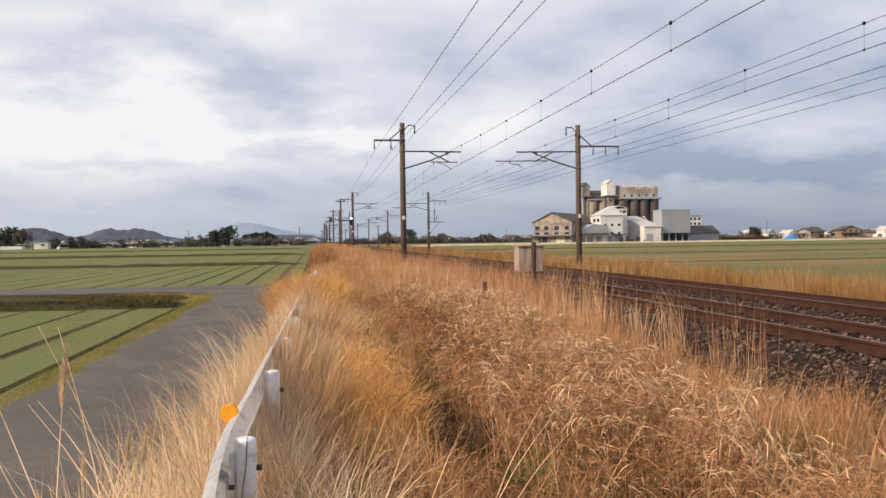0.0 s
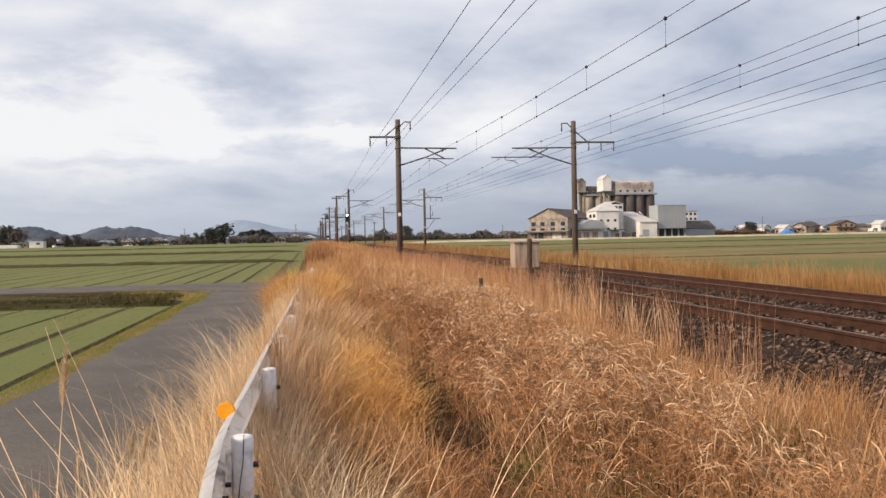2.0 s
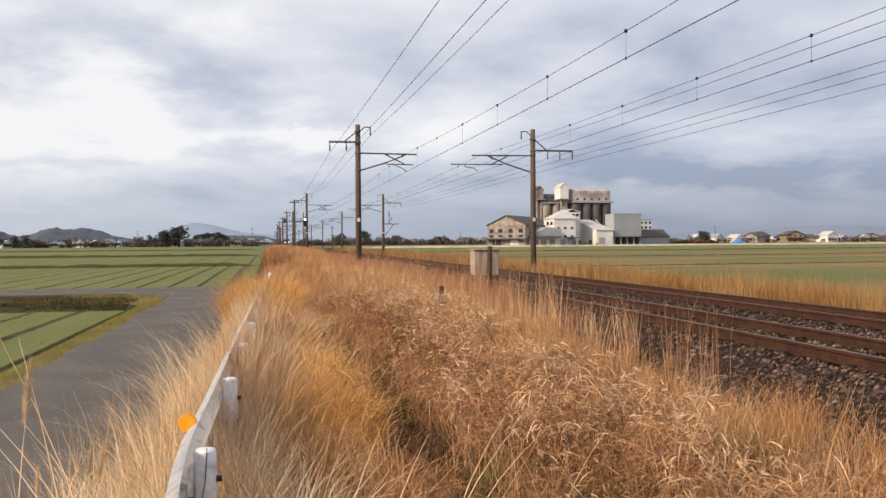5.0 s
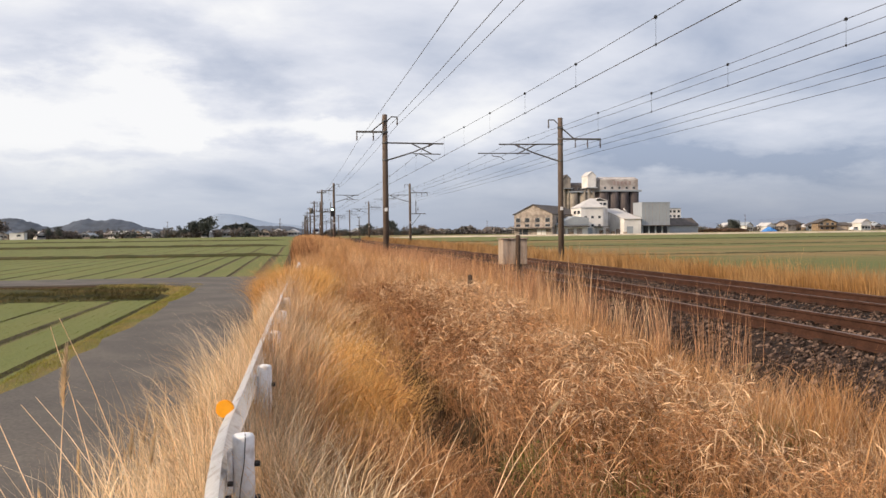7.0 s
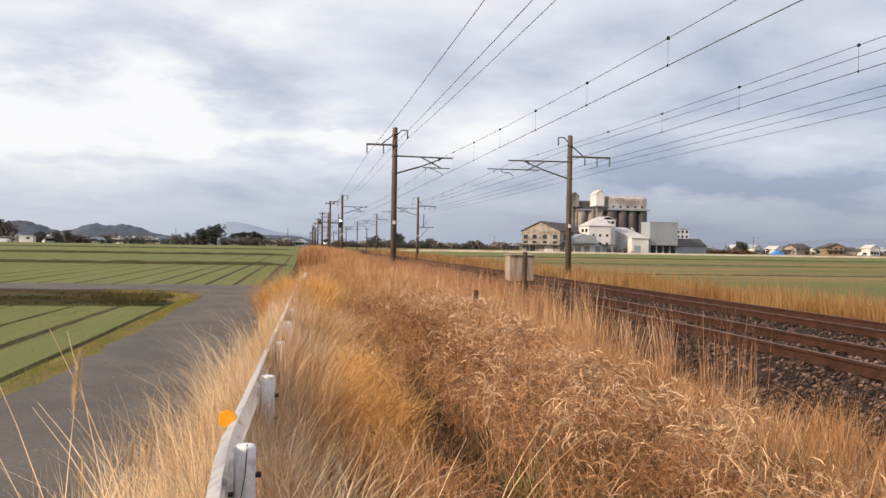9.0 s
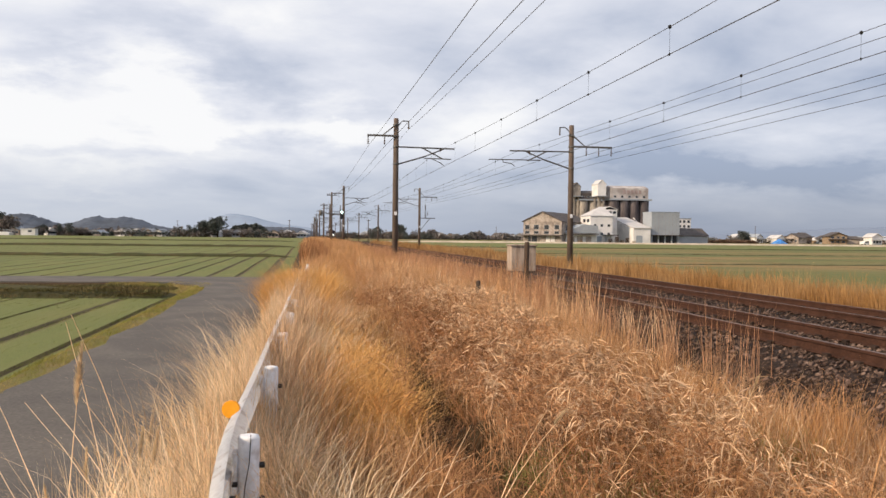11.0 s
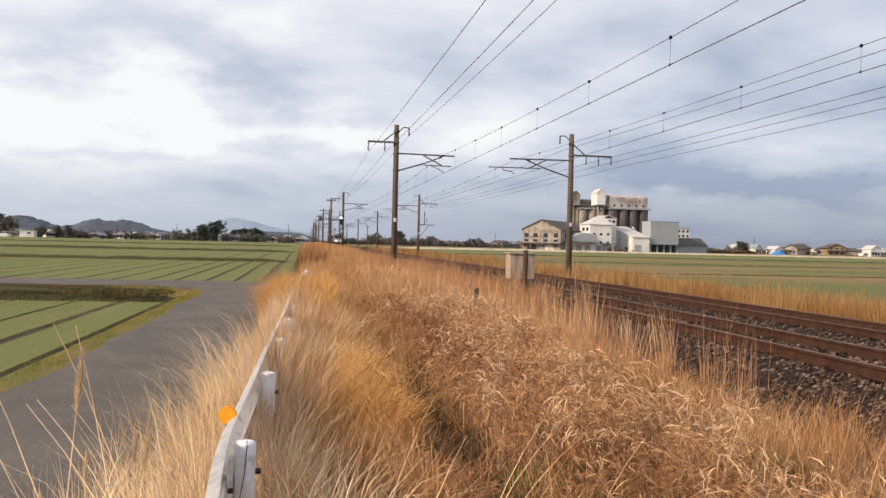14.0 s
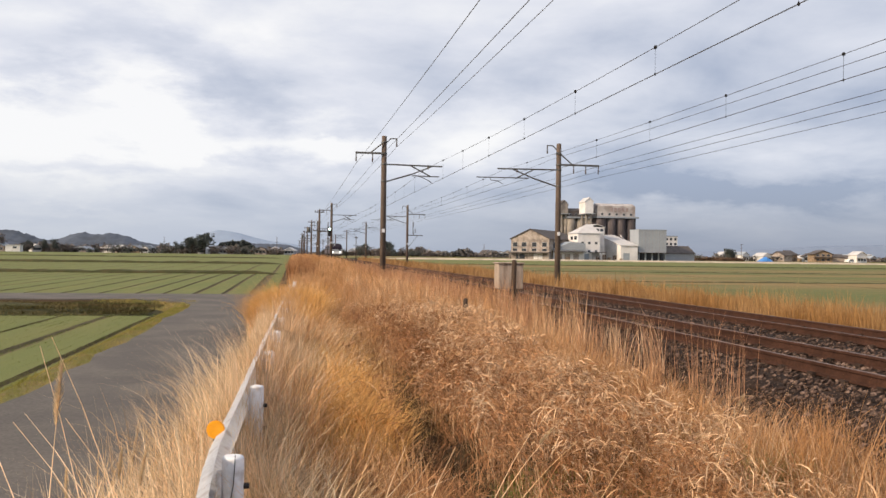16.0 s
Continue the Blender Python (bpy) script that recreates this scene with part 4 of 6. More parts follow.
def litter(name, n, x0, x1, y0, y1, heights, size, wide, mat, label, seedno, power=1.4, keep=None):
    """Curled loose leaves, turned every way, that lie on and in the matted grass."""
    rng = np.random.default_rng(seedno)
    x, y, tuft, m = clumped(rng, n, x0, x1, y0, y1, 30, 0.10, power)
    ok = on_bank(x + 1.3, y) & (lumps(x, y, 1.1, 71) > 0.29) & (rng.random(n) < 0.42 + 0.58 * smooth(3.4, 5.2, y))
    if keep is not None:
        ok &= keep(x, y)
    x, y, tuft = x[ok], y[ok], tuft[ok]
    n = len(x)
    top = heights[1] * (0.22 + 1.56 * lumps(x, y, 1.1, 71)) * (1 - 0.6 * smooth(2.7, 3.6, x - 0.09 * np.clip(y - 6, 0, 9))) * rng.uniform(0.75, 1.2, m)[tuft]
    top = np.clip(top, heights[0] + 0.05, heights[1] * 1.2)
    z = ground_height(x, y) + heights[0] + (top - heights[0]) * rng.random(n) ** 0.55
    L = rng.uniform(*size, n) * (1 + np.maximum(0, y - 8) / 30)
    w = wide * rng.uniform(0.5, 1.3, n) * (0.62 + 0.38 * smooth(2.5, 6, y) + np.maximum(0, y - 6) / 14)
    lead = rng.normal(0, 1.0, (m, 3))[tuft]
    d = rng.normal(0, 0.65, (n, 3)) + lead * np.array([1, 1, 0.3]) + np.array([0.35, -0.15, 0.55])
    d /= np.linalg.norm(d, axis=1)[:, None]
    bend = rng.normal(0, 0.35, (n, 3)) - np.array([0, 0, 0.95])
    side = np.cross(d, rng.normal(0, 1, (n, 3)))
    side /= np.linalg.norm(side, axis=1)[:, None] + 1e-9
    twist = np.cross(d, side) * rng.uniform(-0.8, 0.8, n)[:, None]
    base = np.stack([x, y, z], -1)
    P = np.empty((n, 7, 3))
    for i, u in enumerate((0.0, 0.35, 0.7, 1.0)):
        c = base + L[:, None] * (u * d + u * u * 0.75 * bend)
        h = (w * (0.25, 0.5, 0.36, 0)[i])[:, None] * (side + u * twist)
        if i < 3:
            P[:, 2 * i], P[:, 2 * i + 1] = c - h, c + h
        else:
            P[:, 6] = c
    return card_mesh(name, P, 3, mat, label)


def gap(x, y):
    """A dark hollow runs between the grass at the guard rail and the matted bank."""
    return (np.abs(x - hollow_line(y)) > 0.20 * (0.5 + lumps(x, y, 2.0, 4))) | (y > 13.5) | (y < 4.6)


def matted(x, y):
    """The matted bank is open over the hollow and over one sunken patch."""
    return gap(x, y) & (((x - 0.95) / 0.30) ** 2 + ((y - 5.0) / 1.2) ** 2 > 0.5 + lumps(x, y, 0.6, 9))


# the strip between the lane and the guard rail
meadow("straw_grass", 24000, -1.0, -0.45, 2.6, 27, (0.32, 0.78), 0.0065, M_STRAW, "pale straw-yellow dry grass leaning over the lane", 21, power=1.25, per=35, keep=lambda x, y: (x > -0.60 - 0.22 * smooth(3.6, 6.0, y) - 0.3 * (lumps(x, y, 0.5, 5) > 0.68)) & (x > -1.0 + 0.05 * np.clip(y - 6, 0, 9)) & (y < 23) & (lumps(x, y, 0.9, 6) > 0.25), wind=math.pi * 0.85, lean=(0.2, 0.95), mound=0.3)
meadow("golden_grass", 5500, -0.85, -0.30, 16.4, 20.6, (0.75, 1.1), 0.006, M_GOLD, "orange-golden tuft of grass beside the guard rail", 61, power=1.0, per=60, spread=0.15, lean=(0.3, 1.0))
meadow("sparse_straw", 1500, -1.3, -0.62, 2.1, 6, (0.35, 0.9), 0.007, M_STRAW, "thin pale straw stalks at the edge of the lane", 27, power=1.0, per=12, wind=math.pi * 0.6, lean=(0.1, 0.6))
meadow("long_straws", 1100, -1.0, -0.6, 3.0, 11, (0.75, 1.15), 0.0045, M_STRAW, "long thin pale straws hanging over the lane", 38, power=1.0, per=8, wind=math.pi * 0.8, lean=(0.45, 0.95))
# along the guard rail
meadow("dry_grass", 17000, -0.26, 0.65, 2.2, 28, (0.30, 0.78), 0.008, M_STRAW, "dry golden winter grass along the guard rail", 22, power=1.25, per=24, wind=-0.5, keep=lambda x, y: gap(x, y) & ((x < 0.12) | ((y < 4.6) & (x < 0.16)) | (y > 9)) & ((x > -0.1) | (lumps(x, y, 0.8, 3) > 0.5)), lean=(0.3, 1.2), rise=0.05)
meadow("golden_grass", 17000, 0.0, 0.85, 5.5, 26, (0.35, 0.66), 0.007, M_GOLD, "soft orange-golden tufts of winter grass", 37, power=1.2, per=90, spread=0.16, keep=lambda x, y: gap(x, y) & ((x < 0.55) | (y > 5.2)), lean=(0.4, 1.2), rise=0.06, mound=0.4)
meadow("rail_grass", 7000, -0.58, -0.40, 5.4, 20, (0.50, 0.82), 0.007, M_STRAW, "pale upright grass that hides the guard rail", 43, power=0.95, per=25, lean=(0.05, 0.55))
meadow("rail_grass", 7000, -0.24, 0.06, 5.2, 24, (0.40, 0.76), 0.0065, M_TAWNY, "pale upright grass that hides the guard rail", 51, power=0.9, per=70, spread=0.10, lean=(0.1, 0.8), mound=0.5)
meadow("rail_grass", 3000, -0.62, -0.44, 4.9, 9, (0.5, 0.8), 0.006, M_STRAW, "pale upright grass that hides the guard rail", 44, power=1.0, per=15, lean=(0.05, 0.55))
meadow("sparse_straw", 1900, -0.2, 0.14, 2.4, 4.6, (0.55, 0.85), 0.008, M_STRAW, "pale bent straw beside the guard rail", 65, power=1.0, per=14, lean=(0.3, 1.2))
along_rail = lambda x, y: x > -0.27 + 0.0145 * (y - 3.9)
meadow("rail_grass", 5000, -0.2, 0.4, 10.5, 22, (0.5, 0.82), 0.006, M_TAWNY, "pale tawny grass in front of the guard rail", 63, power=1.0, per=80, spread=0.11, lean=(0.2, 0.8), mound=0.4, keep=along_rail)
meadow("golden_grass", 6500, -0.34, 0.35, 13.6, 20.0, (0.92, 1.28), 0.006, M_GOLD, "orange-golden tuft of grass over the guard rail", 64, power=1.0, per=90, spread=0.14, lean=(0.3, 0.9))
meadow("rail_grass", 2600, -0.37, -0.12, 4.2, 7.6, (0.55, 0.85), 0.007, M_STRAW, "pale bent straw against the guard rail posts", 67, power=1.0, per=30, spread=0.08, lean=(0.1, 0.8))
meadow("rail_grass", 6500, -0.36, 0.05, 7.2, 16, (0.58, 0.88), 0.006, M_STRAW, "pale bent straw against the guard rail posts", 68, power=1.0, per=45, spread=0.10, lean=(0.1, 0.9), keep=lambda x, y: x > guard_line(y) - 0.04)
meadow("golden_grass", 8500, 0.02, 0.66, 6.2, 9.2, (0.42, 0.74), 0.0065, M_GOLD, "soft drooping orange-golden mound of winter grass", 69, power=1.0, per=260, spread=0.15, lean=(0.5, 1.2))
meadow("tawny_grass", 5000, 0.0, 0.7, 10.5, 14.5, (0.42, 0.75), 0.006, M_PALELEAF, "soft drooping pale tawny mound of winter grass", 70, power=1.0, per=200, spread=0.18, lean=(0.5, 1.2))
meadow("rail_grass", 10000, -0.42, -0.08, 5.8, 21, (0.78, 1.05), 0.006, M_PALELEAF, "pale upright grass grown through the guard rail", 73, power=1.1, per=26, spread=0.06, lean=(0.05, 0.6), keep=lambda x, y: np.abs(x - guard_line(y) - 0.02) < 0.10)
meadow("straw_tufts", 1000, 0.12, 0.75, 3.3, 5.6, (0.40, 0.68), 0.0075, M_TAWNY, "dull tawny straws over the shade-dark thatch", 75, power=1.0, per=18, spread=0.10, lean=(0.3, 1.0))
meadow("hollow_grass", 5500, 0.12, 1.1, 3.0, 5.8, (0.2, 0.42), 0.007, M_RUSSET, "short brown matted grass under the straws", 76, power=1.0, per=30, lean=(0.4, 1.2))
# the bank towards the track
meadow("russet_grass", 40000, 0.7, 4.6, 2.0, 30, (0.26, 0.60), 0.006, M_RUSSET, "matted reddish-brown dead grass on the railway bank", 23, power=1.4, keep=lambda x, y: matted(x, y) & (lumps(x, y, 1.1, 71) > 0.29), lean=(0.4, 1.4), per=40, mound=0.8)
litter("dead_leaves", 125000, 0.72, 4.8, 2.4, 16.5, (0.06, 0.46), (0.06, 0.14), 0.0058, M_RUSSET, "curled brown dead grass leaves on the bank", 31, keep=lambda x, y: matted(x, y) & (lumps(x, y, 0.45, 33) > 0.22 + 0.13 * np.clip(x - 1.5, 0, 2)))
litter("pale_leaves", 54000, 0.8, 4.8, 2.4, 18, (0.22, 0.54), (0.05, 0.13), 0.0076, M_PALELEAF, "curled pale straw leaves on the bank", 32, keep=lambda x, y: matted(x, y) & ((x > 1.25) | (y > 6.5)) & ((x < 2.7) | (y > 6.4) | (lumps(x, y, 0.4, 14) > 0.6)) & (lumps(x, y, 1.2, 12) + 0.20 * (x - 1.7) - 0.02 * np.clip(y - 8, 0, 8) > 0.47))
meadow("dry_grass", 22000, 1.6, 4.6, 2.8, 24, (0.3, 0.64), 0.0055, M_TAWNY, "dry golden winter grass towards the ballast", 24, power=1.2, wind=-0.9, per=30, lean=(0.15, 0.9), mound=0.45, keep=lambda x, y: lumps(x, y, 1.2, 12) + 0.17 * (x - 2.2) > 0.42)
meadow("fine_stalks", 9000, 0.8, 4.6, 2.4, 24, (0.45, 0.78), 0.004, M_PALELEAF, "fine upright pale grass stalks on the bank", 39, keep=lambda x, y: matted(x, y) & ((x > 1.25) | (y > 6.5)), power=1.2, per=10, lean=(0.1, 0.8), mound=0.35)
meadow("green_grass", 1200, 1.25, 1.8, 4.0, 5.4, (0.15, 0.32), 0.005, M_GREENBLADE, "green blades in a patch of the dead grass", 66, per=60, spread=0.12, power=1.0)
meadow("green_grass", 1800, 1.0, 3.4, 2.9, 6, (0.2, 0.42), 0.005, M_GREENBLADE, "a few green blades among the dead grass", 28, per=150, spread=0.16, power=1.0)
meadow("dry_grass", 9000, -1.0, 4.4, -5, 2.2, (0.25, 0.55), 0.009, M_TAWNY, "dry trodden grass on the bank", 49, power=1.0, per=40, seg=2)
meadow("tawny_grass", 20000, 0.5, 4.7, 10, 30, (0.36, 0.70), 0.0055, M_TAWNY, "soft tawny dead grass on the bank", 53, power=1.1, per=45, lean=(0.1, 0.8), mound=0.4)
meadow("tawny_grass", 11000, 1.6, 4.7, 12.5, 32, (0.5, 0.86), 0.0055, M_PALELEAF, "fine pale tawny grass towards the track", 74, power=1.1, per=40, spread=0.16, lean=(0.05, 0.6), mound=0.35)
meadow("straw_tufts", 9000, 2.4, 4.7, 4, 14, (0.25, 0.5), 0.0055, M_PALELEAF, "pale tufts of dry grass towards the ballast", 54, power=1.1, per=50, spread=0.1, lean=(0.1, 0.8))
meadow("russet_grass", 4500, -0.3, 1.1, 42, 80, (0.95, 1.3), 0.009, M_RUSSET, "tall dark russet weeds along the line", 55, power=1.0, per=40, spread=0.35, lean=(0.02, 0.4), seg=2)
# the far stretch of the bank
meadow("russet_grass", 60000, -0.3, 4.6, 22, 170, (0.45, 0.85), 0.007, M_TAWNY, "tall reddish-brown dead grass along the line", 25, seg=2, power=1.6, tallfar=0.5, spread=0.3, lean=(0.1, 0.6), keep=lambda x, y: x > 0.25 - 0.5 * smooth(28, 34, y))
meadow("golden_grass", 11000, 0.15, 3.5, 14, 34, (0.45, 0.8), 0.006, M_TAWNY, "tall tawny grass along the line", 29, seg=2, power=1.0, spread=0.3, lean=(0.2, 0.8))
meadow("hollow_grass", 9000, 0.35, 1.1, 3.0, 12, (0.12, 0.30), 0.006, M_RUSSET, "short dark matted grass in the hollow", 45, power=1.0, per=30, lean=(0.5, 1.4))
# low dark layers stand in for the missing shade between the stems
meadow("thatch", 26000, 0.5, 4.6, 2.0, 20, (0.08, 0.24), 0.009, M_SHADETHATCH, "rotting thatch, darkened for the shade under the dead grass", 46, power=1.3, per=30, lean=(0.5, 1.5), seg=2)
meadow("thatch", 9000, -0.95, 0.7, 2.0, 18, (0.08, 0.26), 0.009, M_SHADETHATCH, "rotting thatch, darkened for the shade under the dead grass", 47, power=1.3, per=30, lean=(0.5, 1.5), seg=2)
meadow("edge_grass", 20000, 2.6, 4.8, 4.4, 16, (0.22, 0.52), 0.0045, M_TAWNY, "tawny tufts of grass at the edge of the ballast", 48, power=1.1, per=60, spread=0.09, lean=(0.05, 0.6), low_edge=0.3, keep=lambda x, y: ~on_bank(x + 1.0, y))
# weeds at the foot of the ballast, and the reeds beyond the tracks
meadow("weed_stems", 3600, 3.9, 5.2, 8.0, 32, (0.7, 1.2), 0.006, M_STEM, "thin reddish-brown weed stems at the ballast edge", 33, per=22, spread=0.10, power=0.8, lean=(0.02, 0.25), low_edge=0)
meadow("tall_weeds", 300, 4.1, 5.0, 10.5, 17, (0.95, 1.3), 0.0085, M_PALELEAF, "tall pale weed stalks at the ballast edge", 72, per=12, spread=0.12, power=1.0, lean=(0.05, 0.35), low_edge=0)
meadow("weed_stems", 6500, 3.7, 5.2, 16, 55, (0.85, 1.3), 0.006, M_STEM, "tall reddish weeds along the ballast edge", 62, seg=2, per=30, spread=0.25, power=1.0, lean=(0.02, 0.3), low_edge=0)
meadow("weed_stems", 17000, 3.7, 5.2, 15, 130, (0.6, 1.1), 0.008, M_TAWNY, "tawny weeds along the ballast edge", 34, seg=2, per=30, spread=0.25, power=1.3, lean=(0.02, 0.35), low_edge=0)
meadow("dry_reed", 90000, 12.9, 18.6, 6, 170, (0.5, 1.05), 0.008, M_REED, "stand of dry golden reeds beyond the track", 26, seg=2, power=1.5, lean=(0.03, 0.45), spread=0.35, mound=0.3, low_edge=0)
verge = lambda x, y: (lane_distance(x, y) > 0.0) & (lane_distance(x, y) < 0.9) & (x < -2) & (x > -7)
meadow("verge_grass", 30000, -7, -3.25, 22, 31, (0.05, 0.14), 0.007, M_VERGEBLADE, "short green and yellow grass on the lane verge", 35, seg=2, power=1.0, per=30, spread=0.2, keep=verge)
meadow("verge_grass", 24000, -4.1, -3.2, 6, 28, (0.05, 0.13), 0.006, M_VERGEBLADE, "short green and yellow grass on the lane verge", 41, seg=2, power=1.2, per=30, spread=0.2, keep=verge)
meadow("bank_grass", 40000, -40, -4.4, 27.3, 29.7, (0.08, 0.20), 0.010, M_OLIVEBLADE, "olive and brown winter grass on the low bank", 36, seg=2, per=40, spread=0.3, level=0.14, lean=(0.6, 1.3))
meadow("bank_grass", 18000, -40, -4.6, 26.95, 28.0, (0.08, 0.20), 0.010, M_OLIVEBLADE, "olive and brown winter grass on the low bank", 52, seg=2, per=40, spread=0.25, level=0.0, lean=(0.6, 1.3))
meadow("young_wheat", 50000, -24, -4.0, 9, 26.5, (0.035, 0.075), 0.007, M_WHEAT, "short young green wheat in the field", 42, seg=2, per=6, spread=0.3, lift=0.13, rowed=0.24, keep=lambda x, y: lane_distance(x, y) > 0.85)


def long_stalk(x, y, h, lean, toward, plume, label):
    """One tall stalk, with a seed plume where it has one."""
    thing = holder("grass_stalk", x, y, float(ground_height(x, y)) - 0.03)
    bm = bmesh.new()
    pts = []
    for k in range(7):
        u = k / 6
        pts.append(Vector((lean * h * u ** 1.8 * math.cos(toward), lean * h * u ** 1.8 * math.sin(toward), h * (u - 0.25 * lean * u * u))))
    for k in range(6):
        tube(bm, pts[k], pts[k + 1], 0.0032 * (1 - k / 9), 0.0032 * (1 - (k + 1) / 9), 5, caps=False)
    part("stem", bm, M_STRAW, thing, "pale dry stem")
    if plume:
        rng = np.random.default_rng(int(abs(x * 1000 + y * 77)))
        d = (pts[6] - pts[5]).normalized()
        verts, faces = [], []
        for _ in range(240):
            u = rng.random()
            c = pts[6] - d * plume * (1 - u) * 0.9
            r = plume * 0.065 * math.sin(math.pi * min(1, 0.15 + 0.85 * u)) + 0.004
            a = rng.uniform(0, 6.28)
            tip = c + Vector((r * math.cos(a), r * math.sin(a), plume * 0.16))
            i = len(verts)
            verts += [tuple(c), tuple(c + Vector((0.0015, 0.0015, 0.006))), tuple(tip)]
            faces.append((i, i + 1, i + 2))
        part_ob = strip_mesh("plume", verts, faces, M_PLUME, thing)
        part_ob["label"] = "buff seed plume"
    return tagged(thing, label, "grass stalk", "tall stalks by the lane")


PLUMED = "tall pale grass stalk with a buff seed plume"
PLAIN = "tall bent pale dry grass stalk"
stalks = []
for x, y, h, le, to, pl in ((-0.80, 2.55, 1.43, 0.05, 0.4, 0.20), (-0.68, 2.6, 1.47, 0.24, 3.1, 0.0), (-0.50, 2.8, 1.48, 0.24, 3.1, 0.0), (-0.60, 2.7, 1.46, 0.15, 3.0, 0.0), (-0.98, 2.75, 0.95, 0.12, 2.9, 0.16), (-0.60, 2.45, 1.0, 0.2, 2.6, 0.0), (-0.72, 2.7, 1.12, 0.35, 2.7, 0.0), (-0.66, 2.9, 1.05, 0.12, 0.9, 0.14), (-0.74, 3.2, 1.0, 0.10, 1.2, 0.12),
                            (-1.02, 2.5, 1.05, 0.35, 2.4, 0.0), (-0.58, 3.5, 1.1, 0.4, 2.9, 0.0), (-0.9, 3.3, 0.95, 0.15, 1.8, 0.13), (-0.55, 3.0, 1.2, 0.45, 2.8, 0.0),
                            (-0.86, 2.4, 1.0, 0.1, 2.2, 0.15), (-0.95, 2.95, 1.1, 0.5, 2.5, 0.0), (-0.7, 3.6, 1.15, 0.5, 2.7, 0.0), (-0.82, 2.2, 0.85, 0.1, 0.6, 0.0), (-0.68, 2.25, 0.9, 0.3, 2.9, 0.0), (-1.1, 2.9, 0.8, 0.12, 1.0, 0.14), (-1.05, 2.6, 0.9, 0.3, 2.0, 0.0), (-1.15, 2.75, 0.75, 0.25, 1.2, 0.0), (-0.92, 2.35, 0.95, 0.4, 2.6, 0.0), (-0.88, 3.0, 0.9, 0.2, 2.3, 0.11),
                            (0.15, 3.1, 0.95, 0.3, 0.6, 0.0), (0.35, 3.3, 0.9, 0.35, 0.5, 0.0), (0.62, 3.4, 0.98, 0.5, 0.3, 0.10), (0.66, 3.45, 0.95, 0.35, 0.2, 0.0), (0.75, 3.6, 0.9, 0.55, 0.1, 0.0), (1.2, 3.6, 0.8, 0.5, 0.4, 0.0), (2.2, 4.2, 0.85, 0.3, 0.2, 0.08), (2.6, 4.4, 0.8, 0.4, 2.0, 0.0)):
    stalks.append(long_stalk(x, y, h, le, to, pl, PLUMED if pl else PLAIN))


# ---- the factory ----
def wall_box(name, lo, hi, mat, parent, label="", bevel=0.04):
    return part(name, box(bmesh.new(), lo, hi, bevel), mat, parent, label)


def gable_roof(parent, x0, x1, y0, y1, eave, ridge_z, along, mat, over=0.3, thick=0.22, label=""):
    """A pitched roof with thickness. along: the axis of its ridge."""
    bm = bmesh.new()
    a0, a1, b0, b1 = (x0, x1, y0, y1) if along == "y" else (y0, y1, x0, x1)
    mid = (a0 + a1) / 2
    slope = (ridge_z - eave) / (mid - a0)
    outline = [(a0 - over, eave - over * slope), (mid, ridge_z), (a1 + over, eave - over * slope), (a1 + over, eave - over * slope + thick), (mid, ridge_z + thick * 1.1), (a0 - over, eave - over * slope + thick)]
    prism(bm, outline, b0 - over, b1 + over)
    if along == "x":
        for v in bm.verts:
            v.co.x, v.co.y = v.co.y, v.co.x
        bmesh.ops.recalc_face_normals(bm, faces=bm.faces[:])
    return part("roof", bm, mat, parent, label)


def gable_wall(parent, x0, x1, y0, y1, base, eave, ridge_z, along, mat, label=""):
    """Walls under a pitched roof, with their gables."""
    bm = bmesh.new()
    a0, a1, b0, b1 = (x0, x1, y0, y1) if along == "y" else (y0, y1, x0, x1)
    prism(bm, [(a0, base), (a1, base), (a1, eave), ((a0 + a1) / 2, ridge_z), (a0, eave)], b0, b1)
    if along == "x":
        for v in bm.verts:
            v.co.x, v.co.y = v.co.y, v.co.x
        bmesh.ops.recalc_face_normals(bm, faces=bm.faces[:])
    return part("wall", bm, mat, parent, label)


def window(parent, x, y, z, w, h, face="front", mat=None):
    """A framed window set on a wall. face: front looks to -y, side looks to -x."""
    d = 0.06
    frame_lo = (x - w / 2 - 0.08, y - d, z - h / 2 - 0.08) if face == "front" else (x - d, y - w / 2 - 0.08, z - h / 2 - 0.08)
    frame_hi = (x + w / 2 + 0.08, y + 0.02, z + h / 2 + 0.08) if face == "front" else (x + 0.02, y + w / 2 + 0.08, z + h / 2 + 0.08)
    fr = part("window", box(bmesh.new(), frame_lo, frame_hi, 0.01), M_WALLGREY, parent)
    lo = (x - w / 2, y - d - 0.02, z - h / 2) if face == "front" else (x - d - 0.02, y - w / 2, z - h / 2)
    hi = (x + w / 2, y - d + 0.01, z + h / 2) if face == "front" else (x - d + 0.01, y + w / 2, z + h / 2)
    part("pane", box(bmesh.new(), lo, hi, 0.0), mat or M_GLASS_AND_SHADE, fr)
    return fr


